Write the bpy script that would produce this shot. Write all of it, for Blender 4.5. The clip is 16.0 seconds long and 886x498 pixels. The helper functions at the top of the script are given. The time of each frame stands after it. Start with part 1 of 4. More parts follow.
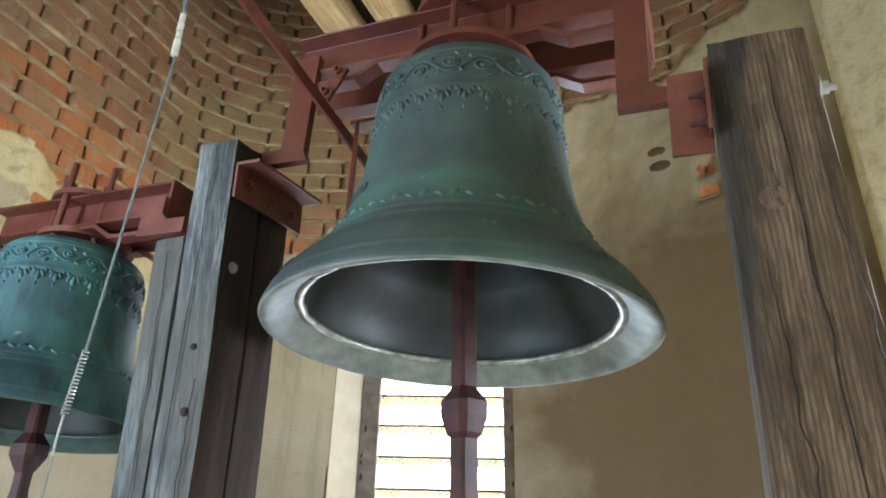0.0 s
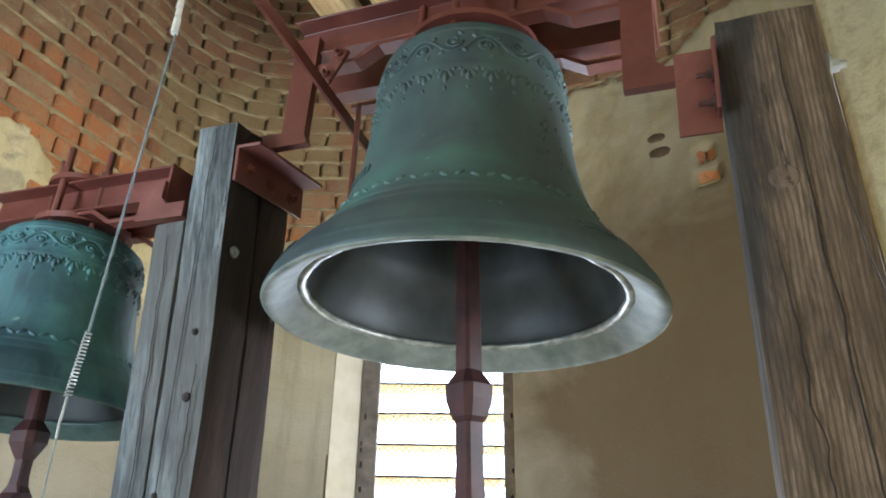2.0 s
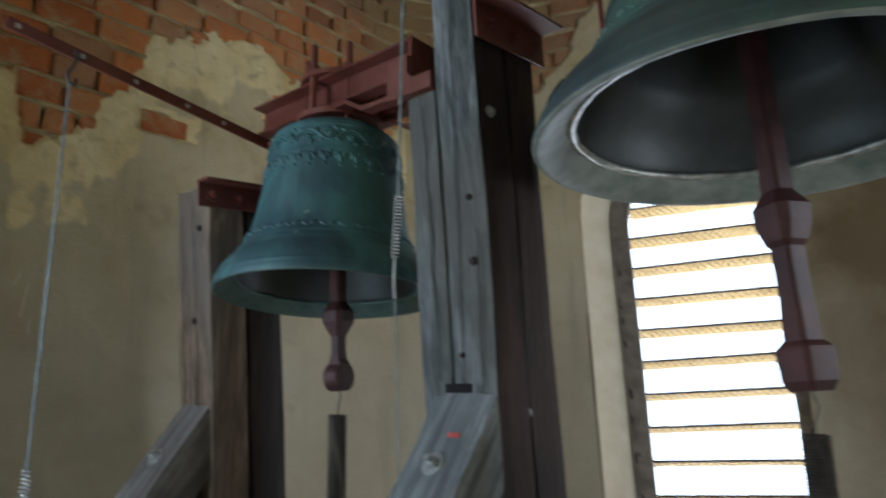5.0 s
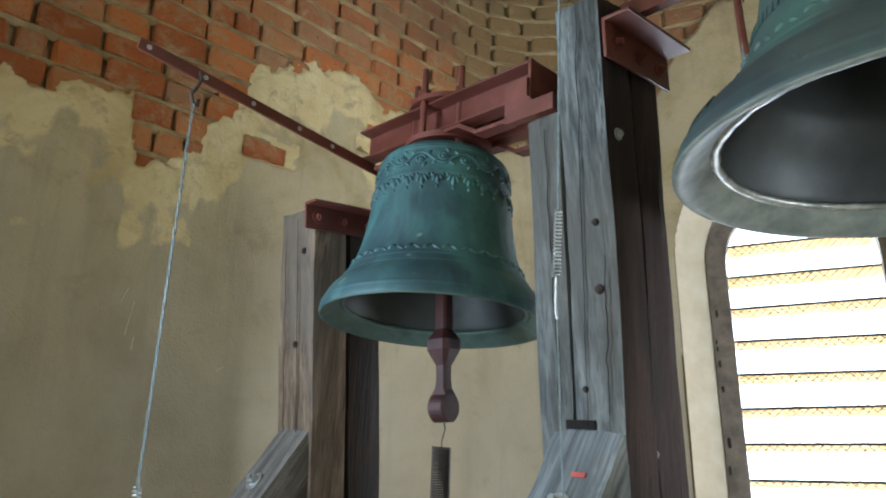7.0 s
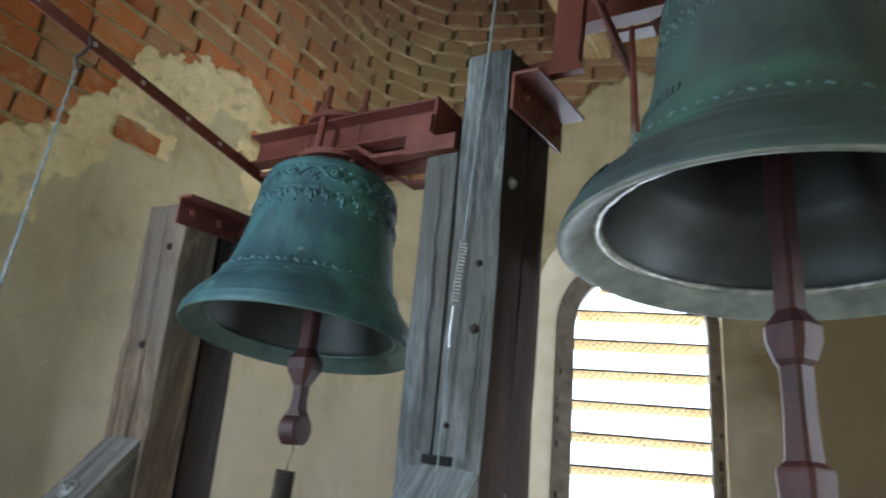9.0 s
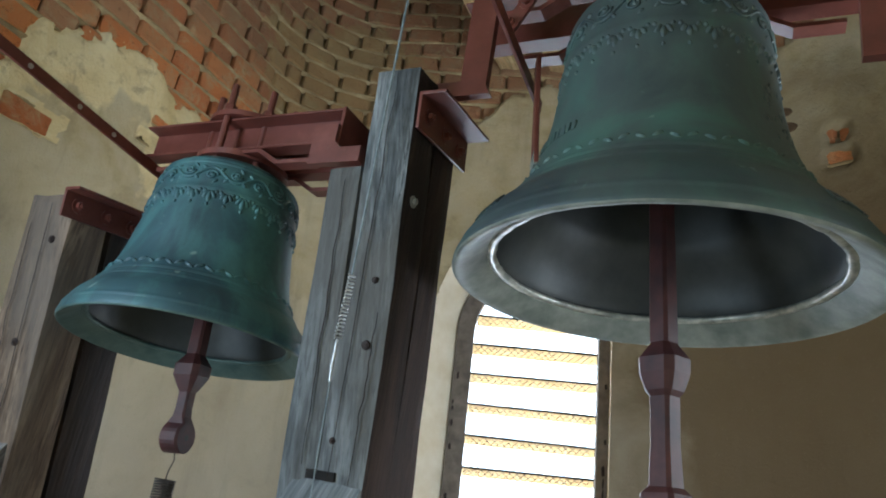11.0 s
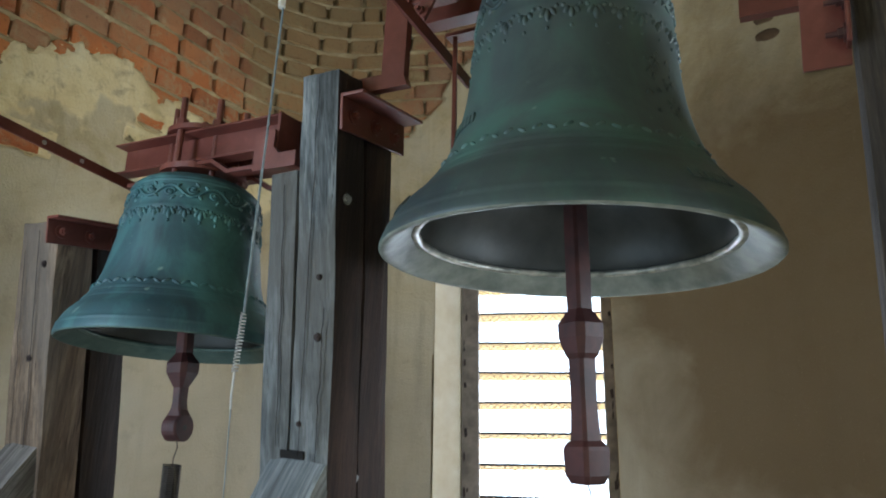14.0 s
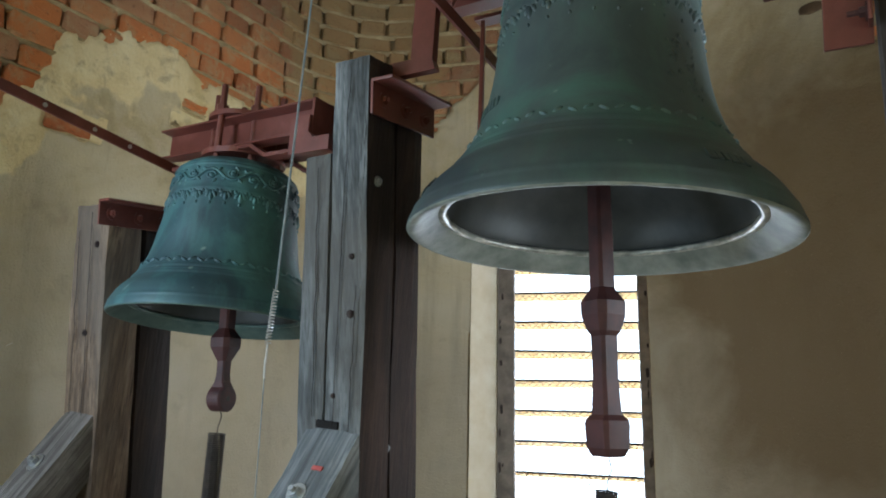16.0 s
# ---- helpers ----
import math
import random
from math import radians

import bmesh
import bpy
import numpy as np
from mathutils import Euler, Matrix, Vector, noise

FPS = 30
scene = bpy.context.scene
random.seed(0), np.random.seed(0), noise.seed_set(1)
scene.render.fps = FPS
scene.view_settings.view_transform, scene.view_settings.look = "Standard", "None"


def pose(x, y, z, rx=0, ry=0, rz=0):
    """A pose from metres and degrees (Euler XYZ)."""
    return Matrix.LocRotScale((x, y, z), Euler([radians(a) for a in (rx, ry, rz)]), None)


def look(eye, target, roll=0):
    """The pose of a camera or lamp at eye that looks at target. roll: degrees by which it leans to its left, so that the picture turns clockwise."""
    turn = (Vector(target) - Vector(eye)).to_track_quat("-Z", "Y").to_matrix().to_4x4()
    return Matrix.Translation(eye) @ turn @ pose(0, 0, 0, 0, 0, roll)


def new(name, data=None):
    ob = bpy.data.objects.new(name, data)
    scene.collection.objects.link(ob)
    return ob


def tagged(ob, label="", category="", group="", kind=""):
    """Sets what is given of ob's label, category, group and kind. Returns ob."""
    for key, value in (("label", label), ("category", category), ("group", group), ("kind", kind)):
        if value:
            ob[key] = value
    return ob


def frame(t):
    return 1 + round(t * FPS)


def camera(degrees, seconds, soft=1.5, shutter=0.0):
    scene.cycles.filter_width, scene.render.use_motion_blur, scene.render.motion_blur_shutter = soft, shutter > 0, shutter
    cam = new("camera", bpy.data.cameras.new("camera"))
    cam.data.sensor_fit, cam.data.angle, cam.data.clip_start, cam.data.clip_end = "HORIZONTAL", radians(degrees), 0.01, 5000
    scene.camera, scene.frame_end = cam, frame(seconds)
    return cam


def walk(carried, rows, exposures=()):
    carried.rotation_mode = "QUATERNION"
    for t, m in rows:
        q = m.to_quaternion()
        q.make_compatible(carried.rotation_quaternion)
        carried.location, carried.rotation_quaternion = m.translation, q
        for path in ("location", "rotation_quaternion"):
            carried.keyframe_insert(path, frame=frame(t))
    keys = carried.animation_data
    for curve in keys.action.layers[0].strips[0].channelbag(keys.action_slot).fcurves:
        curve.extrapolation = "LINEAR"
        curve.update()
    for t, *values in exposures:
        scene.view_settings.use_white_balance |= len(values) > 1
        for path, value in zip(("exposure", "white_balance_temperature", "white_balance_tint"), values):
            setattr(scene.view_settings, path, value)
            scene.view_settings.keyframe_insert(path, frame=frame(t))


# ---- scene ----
cam = camera(65.5, 16.0, soft=1.9, shutter=0.7)
# the path is given square to the leaning bell frame; LEVEL sets it upright
LEVEL = Matrix.Translation((1.57, 0.97, 0.9)) @ Matrix.Rotation(radians(3.0), 4, "Y") @ Matrix.Rotation(radians(5.5), 4, "X") @ Matrix.Translation((-1.57, -0.97, -0.9))
EXPOSURES = [(0.0, 0.77, 5550, 10), (2.5, 0.68, 5500, 10), (3.5, 0.33, 5500, 10), (4.5, -0.38, 5500, 10), (5.2, -0.5, 5500, 10), (7.3, 0.43, 5550, 9), (9.0, 0.1, 5450, 9), (10.2, 0.02, 5450, 9), (12.5, 0.05, 5450, 9), (16.0, 0.0, 5550, 9)]
PATH = [
    (0, (2.257, -0.511, 0.891), (1.535, 1.243, 1.524), 2.0),
    (0.5, (2.255, -0.511, 0.886), (1.539, 1.244, 1.523), 1.8),
    (1, (2.242, -0.509, 0.883), (1.533, 1.254, 1.506), 1.7),
    (1.5, (2.234, -0.504, 0.883), (1.521, 1.262, 1.492), 1.6),
    (2, (2.232, -0.498, 0.879), (1.518, 1.269, 1.486), 1.7),
    (2.5, (2.223, -0.496, 0.873), (1.505, 1.273, 1.468), 1.5),
    (3, (2.205, -0.495, 0.862), (1.426, 1.269, 1.393), 1.4),
    (3.5, (2.185, -0.499, 0.85), (1.249, 1.224, 1.246), 0.5),
    (4, (2.149, -0.494, 0.838), (1.067, 1.16, 1.149), -0.7),
    (4.5, (2.109, -0.477, 0.838), (0.926, 1.117, 1.079), -2.2),
    (5, (2.057, -0.481, 0.838), (0.781, 1.037, 1.101), -3.6),
    (5.2, (2.041, -0.465, 0.819), (0.719, 1.004, 1.127), -3.5),
    (7.5, (1.877, -0.54, 0.825), (0.486, 0.841, 1.228), -0.8),
    (8, (1.858, -0.544, 0.816), (0.513, 0.871, 1.251), 1.0),
    (8.5, (1.857, -0.545, 0.805), (0.658, 0.987, 1.269), 3.8),
    (9, (1.852, -0.561, 0.802), (0.791, 1.062, 1.293), 5.4),
    (9.5, (1.855, -0.568, 0.802), (0.912, 1.117, 1.322), 6.5),
    (10, (1.849, -0.572, 0.801), (1.016, 1.161, 1.354), 7.3),
    (10.2, (1.844, -0.582, 0.813), (1.055, 1.172, 1.363), 7.3),
    (12.3, (2.061, -0.563, 0.918), (1.11, 1.143, 1.351), 6.1),
    (12.5, (2.085, -0.57, 0.929), (1.134, 1.136, 1.36), 5.9),
    (13, (2.137, -0.573, 0.975), (1.194, 1.151, 1.348), 3.8),
    (13.5, (2.175, -0.586, 1.006), (1.223, 1.145, 1.315), 2.2),
    (14, (2.21, -0.598, 1.018), (1.25, 1.137, 1.281), 0.5),
    (14.5, (2.229, -0.609, 1.015), (1.251, 1.121, 1.246), -0.3),
    (15, (2.246, -0.617, 1.012), (1.231, 1.092, 1.229), -0.2),
    (15.5, (2.262, -0.627, 1.009), (1.214, 1.063, 1.224), 0.1),
    (16, (2.275, -0.627, 1.011), (1.205, 1.05, 1.215), 0.8),
]
walk(cam, [(t, LEVEL @ look(eye, target, roll)) for t, eye, target, roll in PATH], EXPOSURES)

# ---- world and large lights ----
ROOM = Matrix.Translation((0.378, 3.181, 0)) @ Matrix.Rotation(radians(19.6), 4, "Z")  # u along the window, v outward
CX, CY, RAD, FACING = 1.537, 1.025, 2.32, 109.6  # the round chamber and the window's bearing
ZF, ZC = -0.75, 5.0
ROUND = Matrix.Translation((CX, CY, 0))
TURN_2, TURN_3 = -98.0, 122.0  # bearings from the first window of two assumed ones, out of view

world = bpy.data.worlds.new("sky")
scene.world = world
world.use_nodes = True
wn = world.node_tree
sky = wn.nodes.new("ShaderNodeTexSky")
sky.sky_type, sky.sun_disc, sky.sun_elevation, sky.sun_rotation = "NISHITA", False, radians(42), radians(200)
wn.links.new(sky.outputs[0], wn.nodes["Background"].inputs[0])
wn.nodes["Background"].inputs[1].default_value = 0.15


def about_centre(deg):
    return ROUND @ Matrix.Rotation(radians(deg), 4, "Z") @ ROUND.inverted() @ ROOM


def window_light(name, m, w, h, power, colour):
    la = bpy.data.lights.new(name, "AREA")
    la.shape, la.size, la.size_y, la.energy, la.color = "RECTANGLE", w, h, power, colour
    ob = new(name, la)
    ob.matrix_world = m
    return ob


# daylight through the first window and two unseen ones placed to suit the light
window_light("daylight_window_1", ROOM @ pose(0.37, 0.42, 1.1, -90, 0, 0), 0.9, 2.4, 45, (0.95, 0.98, 1.0))
window_light("daylight_window_2", about_centre(TURN_2) @ pose(0.37, 0.02, 1.1, -90, 0, 0), 0.7, 2.3, 76, (1.0, 0.99, 0.95))
window_light("daylight_window_3", about_centre(TURN_3) @ pose(0.37, 0.02, 1.1, -90, 0, 0), 0.7, 2.3, 40, (0.88, 0.97, 1.0))


# plan of the chamber's face, by metres s to the right of the window's middle: round on that side; to the
# left a flat window wall, a rounded corner and a flat side wall
FLAT, SIDE_X, SIDE_END, CORNER_R, CORNER_TURN = 1.059, -0.71, -0.2, 0.709, radians(70.4)
CORNER, SIDE, ROUND_END = CORNER_R * CORNER_TURN, 2.3875, radians(254) * RAD
END_X, END_Y = CX + RAD * math.cos(radians(FACING - 254)), CY + RAD * math.sin(radians(FACING - 254))
LINK = math.hypot(END_X - SIDE_X, END_Y - SIDE_END)
S_MIN = -(FLAT + CORNER + SIDE + LINK)


def wall_at(s):
    """Place on the face in plan and the bearing that points out of the room."""
    f = radians(FACING)
    if s >= 0:
        a = f - s / RAD
        return CX + RAD * math.cos(a), CY + RAD * math.sin(a), a
    d = -s
    if d <= FLAT:
        return CX + RAD * math.cos(f) - d * math.sin(f), CY + RAD * math.sin(f) + d * math.cos(f), f
    mx = CX + (RAD - CORNER_R) * math.cos(f) - FLAT * math.sin(f)
    my = CY + (RAD - CORNER_R) * math.sin(f) + FLAT * math.cos(f)
    d -= FLAT
    if d <= CORNER:
        a = f + d / CORNER_R
        return mx + CORNER_R * math.cos(a), my + CORNER_R * math.sin(a), a
    d -= CORNER
    if d <= SIDE:
        return SIDE_X, SIDE_END + SIDE - d, math.pi
    k = min(1.0, (d - SIDE) / LINK)
    return SIDE_X + (END_X - SIDE_X) * k, SIDE_END + (END_Y - SIDE_END) * k, math.atan2(END_Y - SIDE_END, END_X - SIDE_X) - math.pi / 2


def on_wall(s, z, h):
    """A point on the wall, h metres out of the face into the room."""
    x, y, a = wall_at(s)
    return (x - h * math.cos(a), y - h * math.sin(a), z)


def on_wall_matrix(s, z, h):
    return Matrix.Translation(on_wall(s, z, h)) @ Matrix.Rotation(wall_at(s)[2] - math.pi / 2, 4, "Z")


# ---- materials ----
def material(name, build, rough=0.8, metal=0.0):
    m = bpy.data.materials.new(name)
    m.use_nodes = True
    nt = m.node_tree
    bs = nt.nodes["Principled BSDF"]
    bs.inputs["Roughness"].default_value = rough
    bs.inputs["Metallic"].default_value = metal
    build(nt, bs)
    return m


def coords(nt, scale=(1, 1, 1), world_space=True):
    g = nt.nodes.new("ShaderNodeNewGeometry") if world_space else nt.nodes.new("ShaderNodeTexCoord")
    mp = nt.nodes.new("ShaderNodeMapping")
    mp.inputs["Scale"].default_value = scale
    nt.links.new(g.outputs["Position" if world_space else "Object"], mp.inputs[0])
    return mp.outputs[0]


def noise_tex(nt, vec, scale, detail=4.0, rough=0.6, distortion=0.0):
    n = nt.nodes.new("ShaderNodeTexNoise")
    n.inputs["Scale"].default_value, n.inputs["Detail"].default_value = scale, detail
    n.inputs["Roughness"].default_value, n.inputs["Distortion"].default_value = rough, distortion
    nt.links.new(vec, n.inputs["Vector"])
    return n.outputs["Fac"]


def ramp(nt, fac, stops):
    r = nt.nodes.new("ShaderNodeValToRGB")
    el = r.color_ramp.elements
    while len(el) < len(stops):
        el.new(0.5)
    for e, (p, c) in zip(el, stops):
        e.position = p
        e.color = (*c, 1) if len(c) == 3 else c
    nt.links.new(fac, r.inputs[0])
    return r.outputs[0]


def mix(nt, fac, a, b, kind="MIX"):
    n = nt.nodes.new("ShaderNodeMix")
    n.data_type, n.blend_type = "RGBA", kind
    for sock, v in ((n.inputs[0], fac), (n.inputs[6], a), (n.inputs[7], b)):
        if isinstance(v, (int, float)):
            sock.default_value = v
        elif isinstance(v, tuple):
            sock.default_value = (*v, 1)
        else:
            nt.links.new(v, sock)
    return n.outputs[2]


def bump(nt, bs, height, strength=0.3, dist=0.004):
    b = nt.nodes.new("ShaderNodeBump")
    b.inputs["Strength"].default_value, b.inputs["Distance"].default_value = strength, dist
    nt.links.new(height, b.inputs["Height"])
    nt.links.new(b.outputs[0], bs.inputs["Normal"])


def scaled(nt, value, k):
    n = nt.nodes.new("ShaderNodeMath")
    n.operation = "MULTIPLY"
    nt.links.new(value, n.inputs[0])
    n.inputs[1].default_value = k
    return n.outputs[0]


def g3(v):
    return (v, v, v)


def plaster_nodes(nt, bs):
    p = coords(nt)
    big = noise_tex(nt, p, 1.1, 7, 0.62, 0.8)
    mid = noise_tex(nt, p, 6, 6, 0.68, 0.3)
    fine = noise_tex(nt, p, 90, 3, 0.7)
    c = ramp(nt, big, [(0.3, (0.36, 0.285, 0.15)), (0.48, (0.49, 0.41, 0.235)), (0.6, (0.60, 0.52, 0.33)), (0.72, (0.68, 0.61, 0.43))])
    c = mix(nt, ramp(nt, mid, [(0.42, g3(0)), (0.68, g3(0.6))]), c, (0.58, 0.52, 0.37))
    c = mix(nt, ramp(nt, mid, [(0.28, g3(0.6)), (0.42, g3(0))]), c, (0.30, 0.235, 0.14))
    streak = noise_tex(nt, coords(nt, (5, 5, 0.6)), 1.4, 5, 0.65)
    c = mix(nt, ramp(nt, streak, [(0.52, g3(0)), (0.78, g3(0.6))]), c, (0.25, 0.195, 0.115))
    grey = noise_tex(nt, p, 2.3, 5, 0.6, 0.5)
    c = mix(nt, ramp(nt, grey, [(0.5, g3(0)), (0.7, g3(0.35))]), c, (0.40, 0.38, 0.31))
    # greyer on the lower part of the wall, with a ragged upper limit
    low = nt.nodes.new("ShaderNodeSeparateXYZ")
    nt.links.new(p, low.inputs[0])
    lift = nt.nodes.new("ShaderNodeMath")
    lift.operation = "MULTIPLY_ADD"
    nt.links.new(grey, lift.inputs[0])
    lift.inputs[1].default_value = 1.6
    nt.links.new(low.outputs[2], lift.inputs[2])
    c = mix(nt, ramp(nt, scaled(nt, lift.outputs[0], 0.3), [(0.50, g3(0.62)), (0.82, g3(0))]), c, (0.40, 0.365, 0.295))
    # a broad brown patch beside the window: brown plaster, with shade mixed in
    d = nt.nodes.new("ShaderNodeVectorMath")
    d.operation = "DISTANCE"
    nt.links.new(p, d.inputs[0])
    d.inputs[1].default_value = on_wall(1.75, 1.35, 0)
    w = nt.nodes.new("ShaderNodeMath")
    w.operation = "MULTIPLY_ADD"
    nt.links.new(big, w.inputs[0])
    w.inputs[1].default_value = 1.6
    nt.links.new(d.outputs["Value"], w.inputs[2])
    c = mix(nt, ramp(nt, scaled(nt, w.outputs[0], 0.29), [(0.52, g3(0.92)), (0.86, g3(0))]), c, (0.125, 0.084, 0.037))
    c = mix(nt, ramp(nt, fine, [(0.62, g3(0)), (0.75, g3(0.4))]), c, (0.25, 0.2, 0.12))
    # the rough pale undercoat where the finish has come away
    ub = noise_tex(nt, p, 2.4, 7, 0.65, 0.8)
    um = noise_tex(nt, p, 11, 6, 0.7, 0.4)
    u = ramp(nt, ub, [(0.3, (0.54, 0.42, 0.19)), (0.5, (0.74, 0.62, 0.34)), (0.7, (0.85, 0.77, 0.50))])
    u = mix(nt, ramp(nt, um, [(0.28, g3(0.75)), (0.45, g3(0))]), u, (0.33, 0.25, 0.14))
    u = mix(nt, ramp(nt, um, [(0.58, g3(0)), (0.72, g3(0.6))]), u, (0.72, 0.66, 0.46))
    coat = nt.nodes.new("ShaderNodeAttribute")
    coat.attribute_name = "torn"
    edge = nt.nodes.new("ShaderNodeMath")
    edge.operation = "MULTIPLY_ADD"
    nt.links.new(noise_tex(nt, p, 16, 6, 0.7, 0.3), edge.inputs[0])
    edge.inputs[1].default_value = 0.5
    nt.links.new(coat.outputs["Fac"], edge.inputs[2])
    mask = ramp(nt, edge.outputs[0], [(0.68, g3(0)), (0.86, g3(1))])
    c = mix(nt, mask, c, u)
    # far-right strip: a paler coat, with the light falling on it painted in
    c = mix(nt, ramp(nt, scaled(nt, coat.outputs["Fac"], 0.5), [(0.7, g3(0)), (0.9, g3(0.85))]), c, ramp(nt, um, [(0.3, (0.66, 0.58, 0.36)), (0.55, (0.88, 0.83, 0.60))]))
    nt.links.new(c, bs.inputs["Base Color"])
    bump(nt, bs, mix(nt, mask, mix(nt, 0.3, mid, fine), mix(nt, 0.4, um, noise_tex(nt, p, 45, 4, 0.7))), 0.8, 0.022)


def brick_nodes(nt, bs):
    p = coords(nt)
    oi = nt.nodes.new("ShaderNodeObjectInfo")
    geo = nt.nodes.new("ShaderNodeNewGeometry")
    ad = nt.nodes.new("ShaderNodeMath")
    ad.operation = "ADD"
    nt.links.new(oi.outputs["Random"], ad.inputs[0])
    nt.links.new(geo.outputs["Random Per Island"], ad.inputs[1])
    fr = nt.nodes.new("ShaderNodeMath")
    fr.operation = "FRACT"
    nt.links.new(ad.outputs[0], fr.inputs[0])
    c = ramp(nt, fr.outputs[0], [(0.0, (0.42, 0.135, 0.045)), (0.3, (0.56, 0.18, 0.055)), (0.6, (0.66, 0.24, 0.07)), (0.85, (0.58, 0.26, 0.105)), (1.0, (0.47, 0.25, 0.13))])
    dirt = noise_tex(nt, p, 9, 6, 0.7, 0.4)
    c = mix(nt, ramp(nt, dirt, [(0.50, g3(0)), (0.66, g3(0.7))]), c, (0.50, 0.37, 0.20))
    # the upper courses turn grey-brown, in drifts
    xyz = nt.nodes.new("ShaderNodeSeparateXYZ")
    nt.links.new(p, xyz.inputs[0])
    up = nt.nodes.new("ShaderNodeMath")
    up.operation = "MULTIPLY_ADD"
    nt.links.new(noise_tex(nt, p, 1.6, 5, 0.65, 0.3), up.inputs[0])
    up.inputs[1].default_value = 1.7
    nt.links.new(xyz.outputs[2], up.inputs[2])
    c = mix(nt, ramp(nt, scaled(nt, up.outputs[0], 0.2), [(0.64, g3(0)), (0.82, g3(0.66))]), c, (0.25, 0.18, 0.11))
    smear = noise_tex(nt, p, 5, 8, 0.75, 0.6)
    c = mix(nt, ramp(nt, smear, [(0.56, g3(0)), (0.66, g3(0.75))]), c, (0.50, 0.40, 0.22))
    # lime slurry left over the courses of the rounded corner
    far = nt.nodes.new("ShaderNodeVectorMath")
    far.operation = "DISTANCE"
    nt.links.new(p, far.inputs[0])
    far.inputs[1].default_value = on_wall(-1.35, 3.15, 0)
    near = nt.nodes.new("ShaderNodeMath")
    near.operation = "MULTIPLY_ADD"
    nt.links.new(smear, near.inputs[0])
    near.inputs[1].default_value = -1.1
    nt.links.new(far.outputs["Value"], near.inputs[2])
    c = mix(nt, ramp(nt, near.outputs[0], [(0.0, g3(0.6)), (0.10, g3(0))]), c, (0.36, 0.275, 0.12))
    pit = noise_tex(nt, p, 38, 5, 0.75, 0.2)
    c = mix(nt, ramp(nt, pit, [(0.30, g3(0.7)), (0.42, g3(0))]), c, (0.12, 0.06, 0.03))
    fine = noise_tex(nt, p, 120, 3, 0.7)
    nt.links.new(c, bs.inputs["Base Color"])
    bump(nt, bs, mix(nt, 0.25, mix(nt, 0.5, dirt, pit), fine), 1.0, 0.03)


def mortar_nodes(nt, bs):
    p = coords(nt)
    c = ramp(nt, noise_tex(nt, p, 5, 6, 0.7), [(0.3, (0.22, 0.16, 0.08)), (0.5, (0.38, 0.295, 0.155)), (0.72, (0.58, 0.48, 0.28))])
    nt.links.new(c, bs.inputs["Base Color"])
    bump(nt, bs, noise_tex(nt, p, 60, 4, 0.7), 0.6, 0.008)


def timber_nodes(lo, midc, hi, axis="z", band=None, world_space=True):
    def build(nt, bs):
        def coords_in(n, k=(1, 1, 1)):
            return coords(n, k, world_space)

        s = {"z": (1, 1, 0.055), "y": (1, 0.055, 1)}[axis]
        p = coords_in(nt, s)
        grain = noise_tex(nt, p, 34, 6, 0.68, 0.25)
        fibre = noise_tex(nt, coords_in(nt, {"z": (1, 1, 0.02), "y": (1, 0.02, 1)}[axis]), 160, 3, 0.6)
        patch = noise_tex(nt, coords_in(nt), 3.2, 5, 0.6, 0.5)
        c = ramp(nt, grain, [(0.34, lo), (0.5, midc), (0.66, hi)])
        worn = noise_tex(nt, coords_in(nt, {"z": (1, 1, 0.3), "y": (1, 0.3, 1)}[axis]), 7.5, 6, 0.7, 0.6)
        c = mix(nt, ramp(nt, worn, [(0.54, g3(0)), (0.68, g3(0.6))]), c, tuple(min(0.8, v * 1.45) for v in hi))
        c = mix(nt, ramp(nt, patch, [(0.42, g3(0)), (0.68, g3(0.55))]), c, tuple(v * 0.55 for v in lo))
        c = mix(nt, ramp(nt, fibre, [(0.35, g3(0.55)), (0.5, g3(0))]), c, tuple(v * 0.4 for v in lo))
        if band:
            b = noise_tex(nt, coords_in(nt, (1, 1, 0.25)), 4.5, 3, 0.5)
            c = mix(nt, ramp(nt, b, [(0.45, g3(0)), (0.62, g3(0.7))]), c, band)
        split = noise_tex(nt, coords_in(nt, {"z": (1, 1, 0.018), "y": (1, 0.018, 1)}[axis]), 55, 4, 0.65, 0.3)
        c = mix(nt, ramp(nt, split, [(0.30, g3(0.9)), (0.37, g3(0))]), c, tuple(v * 0.3 for v in lo))
        nt.links.new(c, bs.inputs["Base Color"])
        bump(nt, bs, mix(nt, 0.5, mix(nt, 0.5, grain, fibre), split), 0.9, 0.009)
    return build


